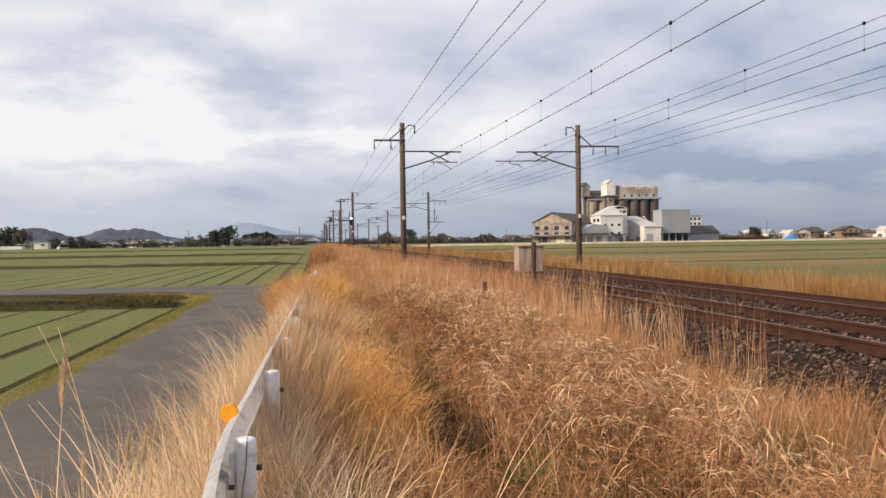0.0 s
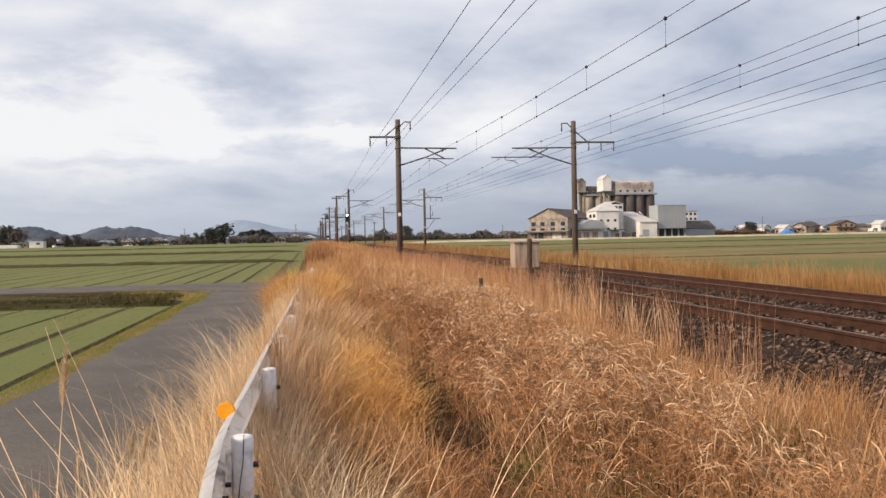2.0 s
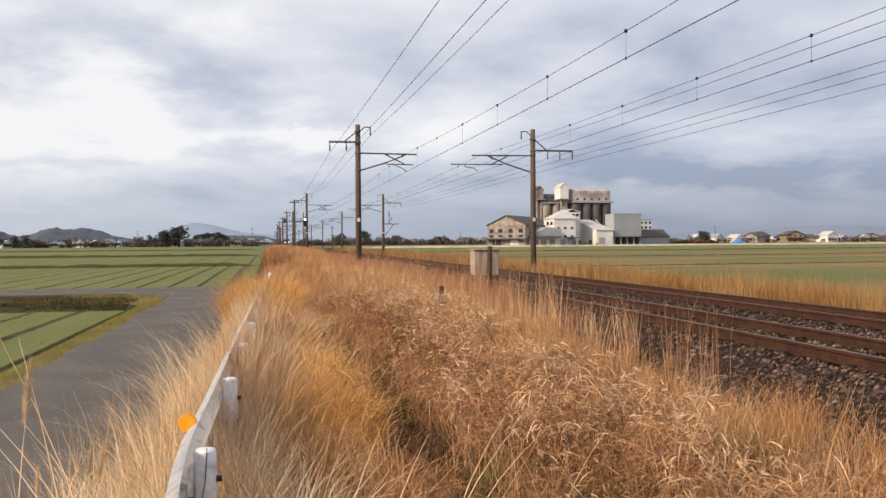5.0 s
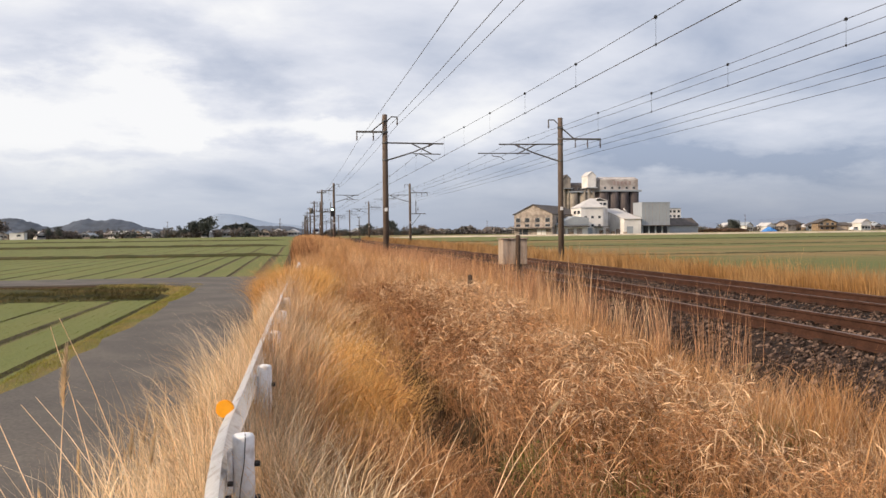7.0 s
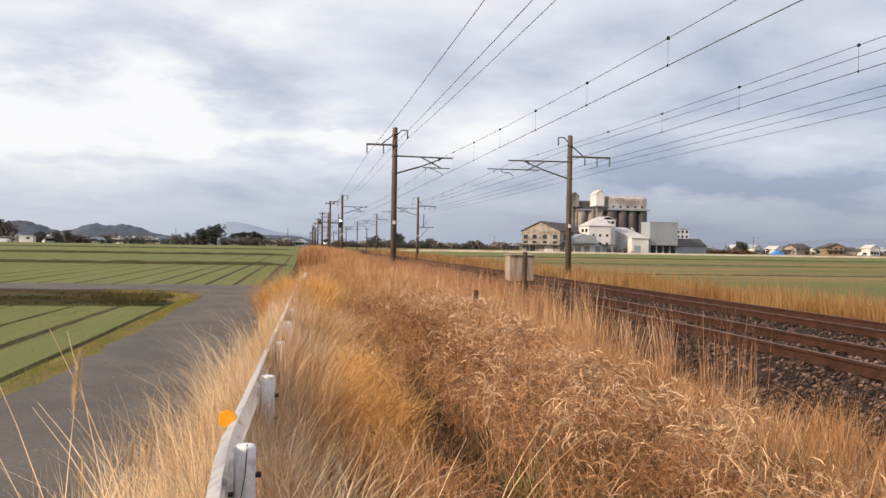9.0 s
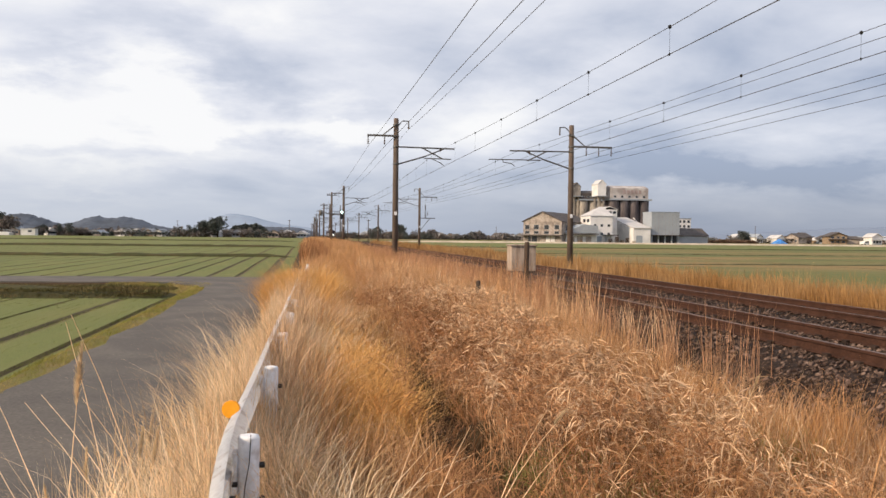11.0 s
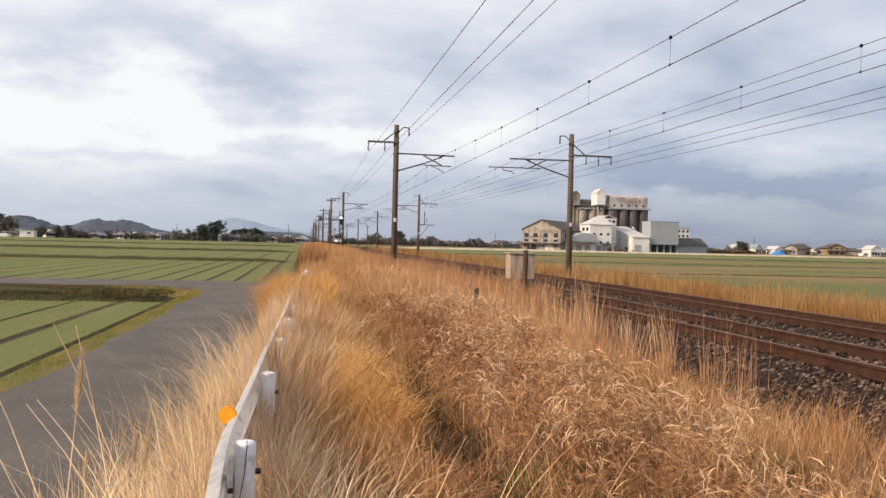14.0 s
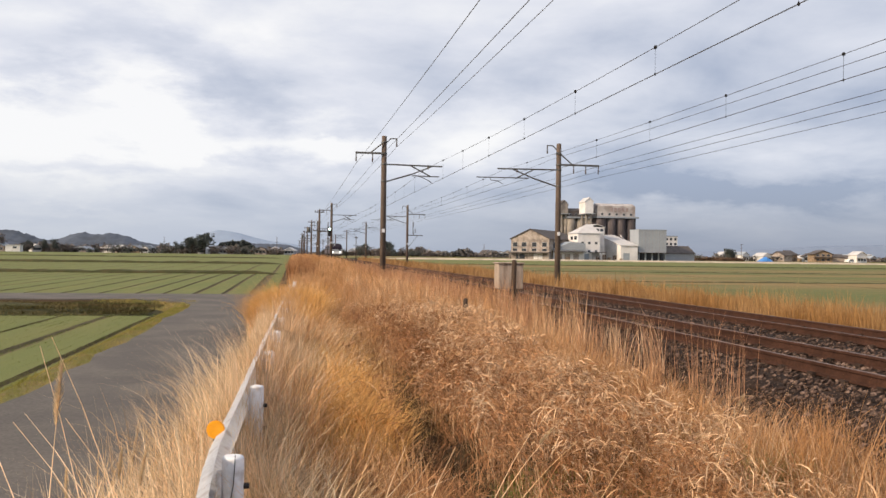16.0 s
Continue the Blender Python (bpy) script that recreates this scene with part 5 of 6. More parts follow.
def old_warehouse():
    thing = holder("old_warehouse", 80.8, 300.0, -0.1, -36)
    W, L, E, R = 15.0, 36.0, 8.1, 11.6
    gable_wall(thing, 0, W, 0, L, 0, E, R, "y", M_WALLOLD, "stained brown-grey plaster wall")
    gable_roof(thing, 0, W, 0, L, E, R, "y", M_ROOFDARK, 0.5, label="dark brown sheet roof")
    for x in (1.6, 5.2, 9.2, 13.2):
        for z, h in ((5.9, 1.5), (3.9, 0.9)):
            window(thing, x, 0, z, 1.7, h)
    wall_box("canopy", (-0.6, -2.2, 2.7), (W + 0.6, 0.1, 3.1), M_ROOFDARK, thing, "dark loading canopy")
    for k in range(5):
        part("canopy_post", tube(bmesh.new(), (0.2 + k * 3.75, -2.0, 0), (0.2 + k * 3.75, -2.0, 2.7), 0.12, seg=6), M_WALLOLD, thing)
    # a near-black panel paints the unlit inside of the open doorway
    wall_box("loading_door", (2.0, -0.12, 0), (5.5, 0.05, 2.5), M_GLASS_AND_SHADE, thing, "open loading door, interior shade painted as a dark panel")
    wall_box("loading_door", (9.0, -0.12, 0), (12.5, 0.05, 2.5), M_WALLWHITE, thing, "pale loading door")
    for y in (5, 11, 17, 23):
        wall_box("window", (W - 0.02, y, 4.6), (W + 0.08, y + 3.4, 7.0), M_GLASS_AND_SHADE, thing)
    return tagged(thing, "old stained brown warehouse with a dark pitched roof", "warehouse")


old_warehouse()


def link_shed():
    thing = holder("link_shed", 95.5, 294.0, -0.1)
    wall_box("wall", (0, 0, 0), (12.2, 8, 3.9), M_WALLWHITE, thing, "off-white stained wall")
    bm = bmesh.new()
    prism(bm, [(-0.4, 3.9), (12.4, 3.9), (12.4, 6.6), (7.0, 7.2), (-0.4, 4.2)], -0.6, 8.2)
    part("roof", bm, M_WALLGREY, thing, "grey sheet lean-to roof")
    wall_box("canopy", (-0.5, -1.8, 3.2), (12.3, 0.05, 3.5), M_ROOFDARK, thing, "dark canopy")
    for x in (1.2, 4.4, 7.8):
        wall_box("door", (x, -0.08, 0), (x + 2.2, 0.04, 2.6), M_WALLOLD, thing)
    return tagged(thing, "low off-white shed with a grey lean-to roof", "shed")


link_shed()


def white_mill():
    thing = holder("white_mill", 107.2, 300.0, -0.1)
    W, D, E = 8.9, 11.5, 10.6
    wall_box("wall", (0, 0, 0), (W, D, E), M_WALLWHITE, thing, "white rendered wall")
    bm = bmesh.new()
    v = [bm.verts.new(c) for c in ((-0.4, -0.4, E), (W + 0.4, -0.4, E), (W + 0.4, D + 0.4, E), (-0.4, D + 0.4, E), (5.6, D * 0.5, 14.3), (7.4, D * 0.5, 14.3))]
    for q in ((0, 1, 5, 4), (1, 2, 5), (2, 3, 4, 5), (3, 0, 4), (0, 3, 2, 1)):
        bm.faces.new([v[i] for i in q])
    part("roof", bm, M_ROOFPALE, thing, "pale hipped metal roof")
    wall_box("upper_storey", (W - 1.2, 8.5, 0), (W + 5.2, 19, 13.4), M_WALLWHITE, thing, "white upper storey")
    gable_roof(thing, W - 1.2, W + 5.2, 8.5, 19, 13.4, 14.4, "y", M_ROOFPALE, 0.3, 0.2)
    for x in (W + 0.4, W + 2.2, W + 4.0):
        window(thing, x, 8.5, 12.2, 1.2, 0.9)
    for y in (2.5, 6.8):
        for z in (8.8, 6.0):
            window(thing, 0, y, z, 2.6, 1.2, "side")
    for x in (1.9, 4.6, 7.4):
        for z in (6.9, 3.7):
            window(thing, x, 0, z, 0.9, 0.8)
    wall_box("door", (2.4, -0.1, 0), (4.6, 0.05, 2.8), M_WALLGREY, thing)
    wall_box("canopy", (4.9, -2.5, 3.1), (10.6, 0.05, 3.4), M_ROOFDARK, thing, "dark sloping canopy")
    for x in (5.2, 7.8, 10.3):
        part("canopy_post", tube(bmesh.new(), (x, -2.3, 0), (x, -2.3, 3.1), 0.09, seg=6), M_WALLGREY, thing)
    return tagged(thing, "white mill building with a hipped roof and upper storey", "factory building")


white_mill()


def white_shed():
    thing = holder("white_shed", 124.3, 299.0, -0.1)
    bm = bmesh.new()
    prism(bm, [(0, 0), (24, 0), (24, 10.4), (0, 6.0)], 0, 6.9)
    for v in bm.verts:
        v.co.x, v.co.y = v.co.y, v.co.x
    bmesh.ops.recalc_face_normals(bm, faces=bm.faces[:])
    part("wall", bm, M_WALLWHITE, thing, "white sheet-metal wall")
    bm = bmesh.new()
    prism(bm, [(-0.4, 5.95), (24.3, 10.5), (24.3, 10.75), (-0.4, 6.2)], -0.25, 7.15)
    for v in bm.verts:
        v.co.x, v.co.y = v.co.y, v.co.x
    bmesh.ops.recalc_face_normals(bm, faces=bm.faces[:])
    part("roof", bm, M_ROOFPALE, thing, "pale metal roof")
    wall_box("shutter", (1.0, -0.08, 0), (3.6, 0.04, 3.2), M_WALLGREY, thing, "grey roller shutter")
    return tagged(thing, "white sheet-metal shed with a sloping roof", "shed")


white_shed()


def grey_block():
    thing = holder("grey_warehouse", 132.0, 300.0, -0.1)
    W, D, H = 11.6, 8.5, 12.3
    wall_box("wall", (0, 0, 3.4), (W, D, H), M_WALLGREY, thing, "plain pale grey panel wall")
    # back wall coloured near-black, so the bay's shade is painted on
    wall_box("back_wall", (0, 2.4, 0), (W, D, 3.4), M_GLASS_AND_SHADE, thing, "back wall of the loading bay, shade in its dark colour")
    wall_box("parapet", (-0.1, -0.1, H), (W + 0.1, D + 0.1, H + 0.25), M_WALLGREY, thing)
    for k in range(5):
        wall_box("pillar", (k * 2.75, 0.05, 0), (k * 2.75 + 0.5, 0.6, 3.4), M_WALLGREY, thing)
    for k in range(1, 8):
        wall_box("panel_joint", (k * 1.45 - 0.03, -0.02, 3.5), (k * 1.45 + 0.03, 0.01, H), M_WALLOLD, thing, bevel=0)
    wall_box("canopy", (-0.2, -1.2, 3.3), (W + 0.2, 0.0, 3.55), M_ROOFDARK, thing)
    return tagged(thing, "tall pale grey panelled warehouse with an open loading bay", "warehouse")


grey_block()


def silos(x, y, n, r, top, mat, label, gallery, gallery_mat, head, head_mat, sign):
    """Rows of round concrete bins with a gallery on top and a tall headhouse at one end."""
    thing = holder("grain_silos", x, y, -0.1)
    for j in range(2):
        for i in range(n):
            bm = bmesh.new()
            lathe(bm, [(r * 1.0, 0), (r * 1.0, top * 0.5), (r * 1.0, top - 0.2), (r * 0.96, top)], 24, (r + i * 2 * r, r + j * 2 * r, 0))
            part("silo_bin", bm, mat, thing)
    wall_box("top_slab", (-0.3, -0.3, top), (n * 2 * r + 0.5, 4 * r + 0.3, top + 0.7), M_WALLGREY, thing, "grey concrete slab")
    g0, g1, gz = gallery
    bm = bmesh.new()
    prism(bm, [(0.6, top + 0.7), (4 * r - 0.6, top + 0.7), (4 * r - 0.6, gz - 1.2), (2 * r, gz), (0.6, gz - 1.2)], g0, g1)
    for v in bm.verts:
        v.co.x, v.co.y = v.co.y, v.co.x
    bmesh.ops.recalc_face_normals(bm, faces=bm.faces[:])
    part("gallery", bm, gallery_mat, thing)
    for k in range(5):
        window(thing, g0 + (g1 - g0) * (k + 0.6) / 5.2, 0.6, top + 1.6, 0.9, 0.8)
    h0, h1, z0, z1 = head
    gable_wall(thing, h0, h1, 0.2, 7.5, z0, z1 - 1.7, z1, "y", head_mat)
    gable_roof(thing, h0, h1, 0.2, 7.5, z1 - 1.7, z1, "y", M_ROOFPALE if head_mat is M_WALLWHITE else M_ROOFDARK, 0.2)
    for d in (0.5, h1 - h0 - 0.9):
        wall_box("leg", (h0 + d, 1.0, 0), (h0 + d + 0.6, 1.8, z0), M_SILOPALE, thing)
        wall_box("leg", (h0 + d, 5.6, 0), (h0 + d + 0.6, 6.4, z0), M_SILOPALE, thing)
    wall_box("landing", (h0 - 0.3, -0.4, z0 - 0.3), (h1 + 0.8, 7.9, z0), M_WALLGREY, thing)
    if sign:
        for k in range(5):
            wall_box("sign_bar", (g0 + 5.6 + k * 1.75, 0.52, gz - 3.6), (g0 + 6.7 + k * 1.75, 0.62, gz - 2.0), M_RED, thing, "faded red sign bar", 0.01)
    return tagged(thing, label, "grain silo")


silos(127.0, 331, 4, 2.25, 18.2, M_SILO, "dark stained concrete grain silos with a white headhouse", (0.3, 17.2, 24.6), M_GALLERY, (-5.6, -1.9, 20.0, 26.6), M_WALLWHITE, True)
silos(119.5, 348, 3, 2.2, 18.6, M_SILOPALE, "pale streaked concrete grain silos with a dark gallery", (0.0, 13.0, 23.2), M_ROOFDARK, (-3.2, 0.2, 20.6, 26.4), M_SILOPALE, False)
for k in range(4):
    bm = bmesh.new()
    tube(bm, (0, 0, 0), (0, 0, 8.5 + (k % 2)), 0.25, seg=8)
    tube(bm, (0, 0, 8.4 + (k % 2)), (-1.5, 0, 9.8 + (k % 2)), 0.25, seg=8)
    ob = mesh_ob("exhaust_pipe", bm, M_WALLWHITE)
    ob.matrix_basis = pose(131.0 + 2.1 * k, 327.5, -0.1)
    tagged(ob, "tall pale exhaust pipe beside the silos", "pipe", "exhaust pipes")


def office():
    thing = holder("small_office", 151.5, 318, -0.1)
    wall_box("wall", (0, 0, 0), (5.6, 8, 10.4), M_WALLWHITE, thing, "grey-white wall")
    wall_box("roof", (-0.2, -0.2, 10.4), (5.8, 8.2, 10.7), M_WALLGREY, thing)
    for x in (0.9, 2.7, 4.6):
        for z in (9.3, 7.3):
            window(thing, x, 0, z, 0.9, 0.9)
    tagged(thing, "small grey-white office tower with square windows", "office building")
    thing = holder("brown_roof_hall", 146.5, 306, -0.1)
    gable_wall(thing, 0, 12.0, 0, 12, 0, 3.4, 6.2, "x", M_WALLGREY, "pale grey wall")
    gable_roof(thing, 0, 12.0, 0, 12, 3.4, 6.2, "x", M_ROOFDARK, 0.4, label="dark brown tiled roof")
    tagged(thing, "low hall with a dark brown roof beside the factory", "hall")


office()


def pallet_stack(x, y, n, turn, mat, label):
    """Flat pallets with their blocks, one upon the other."""
    thing = holder("pallet_stack", x, y, -0.1, turn)
    for k in range(n):
        bm = bmesh.new()
        z = 0.16 * k
        for d in (0.0, 0.45, 0.9):
            box(bm, (0, d, z), (1.2, d + 0.12, z + 0.10))
        for d in range(6):
            box(bm, (d * 0.21, -0.02, z + 0.10), (d * 0.21 + 0.15, 1.04, z + 0.125))
        part("pallet", bm, mat, thing)
    return tagged(thing, label, "pallets", "pallet stacks")


for x, y, n, turn, mat in ((112.4, 293.0, 12, 8, M_OLDWOOD), (114.4, 292.2, 16, -5, M_OLDWOOD), (117.0, 292.8, 9, 14, M_TAN), (119.2, 293.6, 14, 3, M_OLDWOOD), (121.6, 293.0, 7, -9, M_TAN), (99.0, 288.6, 8, 6, M_TAN)):
    pallet_stack(x, y, n, turn, mat, "stack of wooden pallets in front of the mill")


# ---- trees and villages ----
def tree(x, y, height, width, mat, label, seedno, clumps=70, trunk=0.3, leaf=0.5, base=-0.1, flat=0.75):
    """A tapered trunk with limbs and a crown of many small leaf clumps."""
    rng = np.random.default_rng(seedno)
    thing = holder("tree", x, y, base)
    bm = bmesh.new()
    tube(bm, (0, 0, -0.2), (0.1, 0, height * trunk), width * 0.05, width * 0.035, 7)
    tips = []
    for k in range(6):
        a = k * 1.05 + rng.uniform(-.3, .3)
        tip = (width * 0.3 * math.cos(a), width * 0.3 * math.sin(a), height * rng.uniform(0.55, 0.85))
        tube(bm, (0.1, 0, height * trunk * 0.95), tip, width * 0.025, width * 0.006, 5)
        tips.append(tip)
    part("trunk", bm, M_BARK, thing, "dark trunk and limbs")
    verts, faces = [], []
    lobes = [(rng.uniform(-.24, .24) * width, rng.uniform(-.24, .24) * width, height * rng.uniform(trunk + 0.05, 0.80), width * rng.uniform(.26, .40)) for _ in range(10)]
    for _ in range(clumps):
        lx, ly, lz, lr = lobes[rng.integers(len(lobes))]
        d = rng.normal(0, 1, 3)
        d = d / np.linalg.norm(d) * lr * rng.uniform(0.55, 1.0)
        c = np.array([lx + d[0], ly + d[1], min(height, lz + d[2] * flat)])
        for _ in range(4):
            q = c + rng.normal(0, leaf * 0.45, 3)
            u, w = rng.normal(0, 1, 3), rng.normal(0, 1, 3)
            u, w = u / np.linalg.norm(u) * leaf * 0.6, w / np.linalg.norm(w) * leaf * 0.6
            i = len(verts)
            verts += [tuple(q - u), tuple(q + w), tuple(q + u), tuple(q - w)]
            faces.append((i, i + 1, i + 2, i + 3))
    crown = strip_mesh("crown", verts, faces, mat, thing)
    return tagged(thing, label, "tree")


def house(x, y, w, d, h, wall, roof, turn, label, storeys=1):
    thing = holder("house", x, y, -0.1, turn)
    gable_wall(thing, 0, w, 0, d, 0, h, h + w * 0.2 + 0.4, "y", wall)
    gable_roof(thing, 0, w, 0, d, h, h + w * 0.2 + 0.4, "y", roof, 0.5, 0.25)
    for s in range(storeys):
        for k in range(3):
            window(thing, w * (0.2 + 0.3 * k), 0, 1.6 + 2.7 * s, 1.3, 1.1)
    wall_box("lower_roof", (-1.6, -1.6, 2.6), (w * 0.7, 0.0, 2.9), roof, thing)
    return tagged(thing, label, "house")


vr = np.random.default_rng(77)
EVERGREEN = "dark evergreen tree at the edge of the fields"
BARE = "dull brown winter tree among the houses"
walls = [(M_WALLWHITE, "white"), (M_TAN, "tan"), (M_WALLGREY, "grey"), (M_WALLOLD, "brown")]
roofs = [(M_ROOFDARK, "dark tiled"), (M_ROOFDARK, "dark tiled"), (M_WALLGREY, "grey"), (M_ROOFPALE, "pale metal")]


def village(x0, x1, y0, y1, n, seedno, tall=(1.7, 3.4)):
    rng = np.random.default_rng(seedno)
    for k in range(n):
        x = x0 + (x1 - x0) * (k + rng.uniform(0.1, 0.9)) / n
        y = rng.uniform(y0, y1)
        wl_, rf = walls[rng.integers(4)], roofs[rng.integers(4)]
        h = rng.uniform(*tall)
        house(x, y, rng.uniform(4, 7), rng.uniform(5, 8), h, wl_[0], rf[0], rng.uniform(-35, 35), f"{wl_[1]} house with a {rf[1]} roof beyond the fields", 2 if h > 4.4 else 1)


village(-150, -4, 485, 540, 22, 5)
village(-260, -150, 470, 520, 8, 6)
village(20, 165, 490, 580, 24, 7)
village(165, 235, 440, 520, 10, 8)
village(262, 420, 430, 520, 22, 9, (2.0, 4.2))

for x, y, h, w, m, s in ((-176, 470, 11, 15, M_LEAF_DARK, 1), (-164, 475, 12, 14, M_LEAF_DARK, 2), (-157, 470, 10.5, 12, M_LEAF_DULL, 3), (-142.5, 480, 6.5, 6, M_LEAF_DARK, 4), (-135.5, 484, 7.5, 4.5, M_LEAF_DARK, 5),
                         (-129.5, 482, 8.5, 4.5, M_LEAF_DARK, 6), (-57, 486, 11, 9, M_LEAF_DARK, 7), (-50, 484, 12.5, 12, M_LEAF_DARK, 8), (-65, 480, 7.5, 3.6, M_LEAF_DARK, 9), (-62, 481, 8.2, 3.6, M_LEAF_DARK, 10), (-59, 482, 9.0, 3.6, M_LEAF_DARK, 11),
                         (41.0, 480, 7.5, 6.5, M_LEAF_DARK, 12), (55, 480, 8.5, 8.0, M_LEAF_DARK, 13), (237.5, 420, 7.5, 5.0, M_LEAF_DARK, 14), (243, 424, 7.2, 6.0, M_LEAF_DARK, 15), (201, 430, 4, 5, M_LEAF_DARK, 16), (80, 520, 6.5, 8, M_LEAF_DULL, 17)):
    tree(x, y, h, w, m, EVERGREEN if m is M_LEAF_DARK else BARE, s, clumps=380, leaf=0.07 * w)
for k in range(50):
    x = -205 + 200 * (k + vr.uniform(0, 1)) / 50
    h = vr.uniform(2.4, 5.5)
    tree(x, vr.uniform(476, 500), h, h * vr.uniform(1.3, 2.6), M_LEAF_DULL if vr.random() < 0.5 else M_LEAF_DARK, BARE, 200 + k, 90, leaf=0.45, trunk=0.12)
for k in range(22):
    x = 18 + 62 * (k + vr.uniform(0, 1)) / 22
    h = vr.uniform(3.0, 5.5)
    tree(x, vr.uniform(465, 480), h, h * vr.uniform(1.0, 1.7), M_LEAF_DULL if vr.random() < 0.6 else M_LEAF_DARK, BARE, 300 + k, 90, leaf=0.45, trunk=0.12)
for k in range(26):
    x = 172 + 240 * (k + vr.uniform(0, 1)) / 26
    h = vr.uniform(1.6, 3.6)
    tree(x, vr.uniform(418, 432), h, h * vr.uniform(1.2, 2.0), M_LEAF_DULL if vr.random() < 0.7 else M_LEAF_DARK, BARE, 400 + k, 70, leaf=0.35, trunk=0.12)


def woods(name, x0, x1, y0, y1, n, tall, seedno, mat=None, label="far belt of brown winter trees and hedges", even=0.0, clump=0.45):
    """A far belt of winter trees and hedges, as many small clumps of twigs and leaves."""
    rng = np.random.default_rng(seedno)
    x = rng.uniform(x0, x1, n)
    y = rng.uniform(y0, y1, n)
    top = tall * (0.25 + 1.5 * lumps(x, y * 0, 16, seedno) * lumps(x, y * 0, 5, seedno + 1))
    if even:
        top = tall * (even + (1 - even) * lumps(x, y * 0, 9, seedno)) * np.sqrt(np.clip(1 - np.abs(2 * (x - x0) / (x1 - x0) - 1) ** 6, 0, 1))
    z = -0.1 + top * rng.random(n) ** 0.7
    u = rng.normal(0, clump, (n, 3))
    w = rng.normal(0, clump, (n, 3))
    c = np.stack([x, y, z], -1)
    P = np.stack([c - u, c + w, c + u, c - w], 1).reshape(-1, 3)
    return tagged(strip_mesh(name, P.tolist(), (4 * np.arange(n)[:, None] + np.arange(4)).tolist(), mat or M_WOODS), label, "trees", kind="stuff")


woods("far_woods", -215, -3, 502, 520, 9000, 5.5, 61)
woods("far_woods", 16, 175, 486, 500, 7000, 4.0, 62)
woods("wooded_knoll", -47, -24, 525, 540, 4500, 8.8, 64, M_LEAF_DARK, "dark evergreen wood on a low knoll behind the houses", 0.75)
woods("hedge", 203, 232, 394, 398, 7000, 2.2, 65, M_HEDGE, "low reddish-brown hedge in front of the houses", 0.6, 0.2)
woods("far_woods", 165, 440, 470, 490, 9000, 3.6, 63)


def pump_house():
    thing = holder("pump_house", -149.5, 466, -0.1)
    wall_box("wall", (0, 0, 0), (7.2, 5, 3.4), M_WALLWHITE, thing, "white wall")
    wall_box("roof", (-0.3, -0.3, 3.4), (7.5, 5.3, 3.7), M_ROOFPALE, thing, "flat pale roof")
    window(thing, 4.6, 0, 2.3, 1.8, 0.9)
    tagged(thing, "small white flat-roofed hut at the field edge", "hut")
    ob = mesh_ob("greenhouse_row", prism(bmesh.new(), [(-33, 0), (0, 0), (0, 1.3), (-2, 1.9), (-31, 1.9), (-33, 1.3)], 0, 8), M_WALLWHITE)
    ob.matrix_basis = pose(-154, 462, -0.1)
    tagged(ob, "long low pale greenhouse at the field edge", "greenhouse")


pump_house()


def tan_house():
    thing = holder("tan_house", 289.5, 418, -0.1, -12)
    gable_wall(thing, 0, 10, 0, 9, 0, 4.6, 6.6, "y", M_TAN, "tan rendered wall")
    gable_roof(thing, 0, 10, 0, 9, 4.6, 6.6, "y", M_ROOFDARK, 0.8, 0.3, "dark tiled roof")
    wall_box("annex", (10, 1, 0), (17, 8, 3.0), M_WALLOLD, thing, "brown annex")
    gable_roof(thing, 10, 17, 1, 8, 3.0, 4.4, "x", M_ROOFDARK, 0.5, 0.3)
    wall_box("lower_roof", (-1.0, -2.0, 2.7), (11, 0.0, 3.05), M_ROOFDARK, thing)
    for x in (2.0, 5.0, 8.0):
        for z in (1.4, 3.9):
            window(thing, x, 0, z, 1.5, 1.1)
    tagged(thing, "tan two-storey house with dark tiled roofs", "house")


tan_house()
house(262, 425, 6.5, 7, 3.0, M_WALLWHITE, M_ROOFPALE, 15, "white house with a pale metal roof beyond the fields")
house(272, 433, 9, 7, 3.6, M_WALLOLD, M_ROOFDARK, -70, "brown house with a dark tiled roof beyond the fields")
house(281, 441, 9, 7, 4.2, M_TAN, M_ROOFDARK, -60, "tan house with a dark tiled roof beyond the fields")
house(306, 404, 7, 6, 4.3, M_WALLWHITE, M_ROOFPALE, 10, "white house with a pale metal roof beyond the fields")


def tarp_heap():
    bm = bmesh.new()
    rng = np.random.default_rng(3)
    rows = []
    for i in range(9):
        for_row = []
        for j in range(7):
            u, v = i / 8 * 2 - 1, j / 6 * 2 - 1
            h = 2.7 * max(0, 1 - abs(u)) ** 0.75 * max(0, 1 - v * v) ** 0.6 + rng.uniform(-.12, .12)
            for_row.append(bm.verts.new((u * 3.9, v * 3, max(0, h))))
        rows.append(for_row)
    for p, q in zip(rows, rows[1:]):
        for j in range(6):
            bm.faces.new((p[j], q[j], q[j + 1], p[j + 1]))
    ob = mesh_ob("covered_heap", bm, M_TARP)
    ob.matrix_basis = pose(243, 392, -0.12)
    tagged(ob, "heap covered with a bright blue tarpaulin", "heap")


tarp_heap()


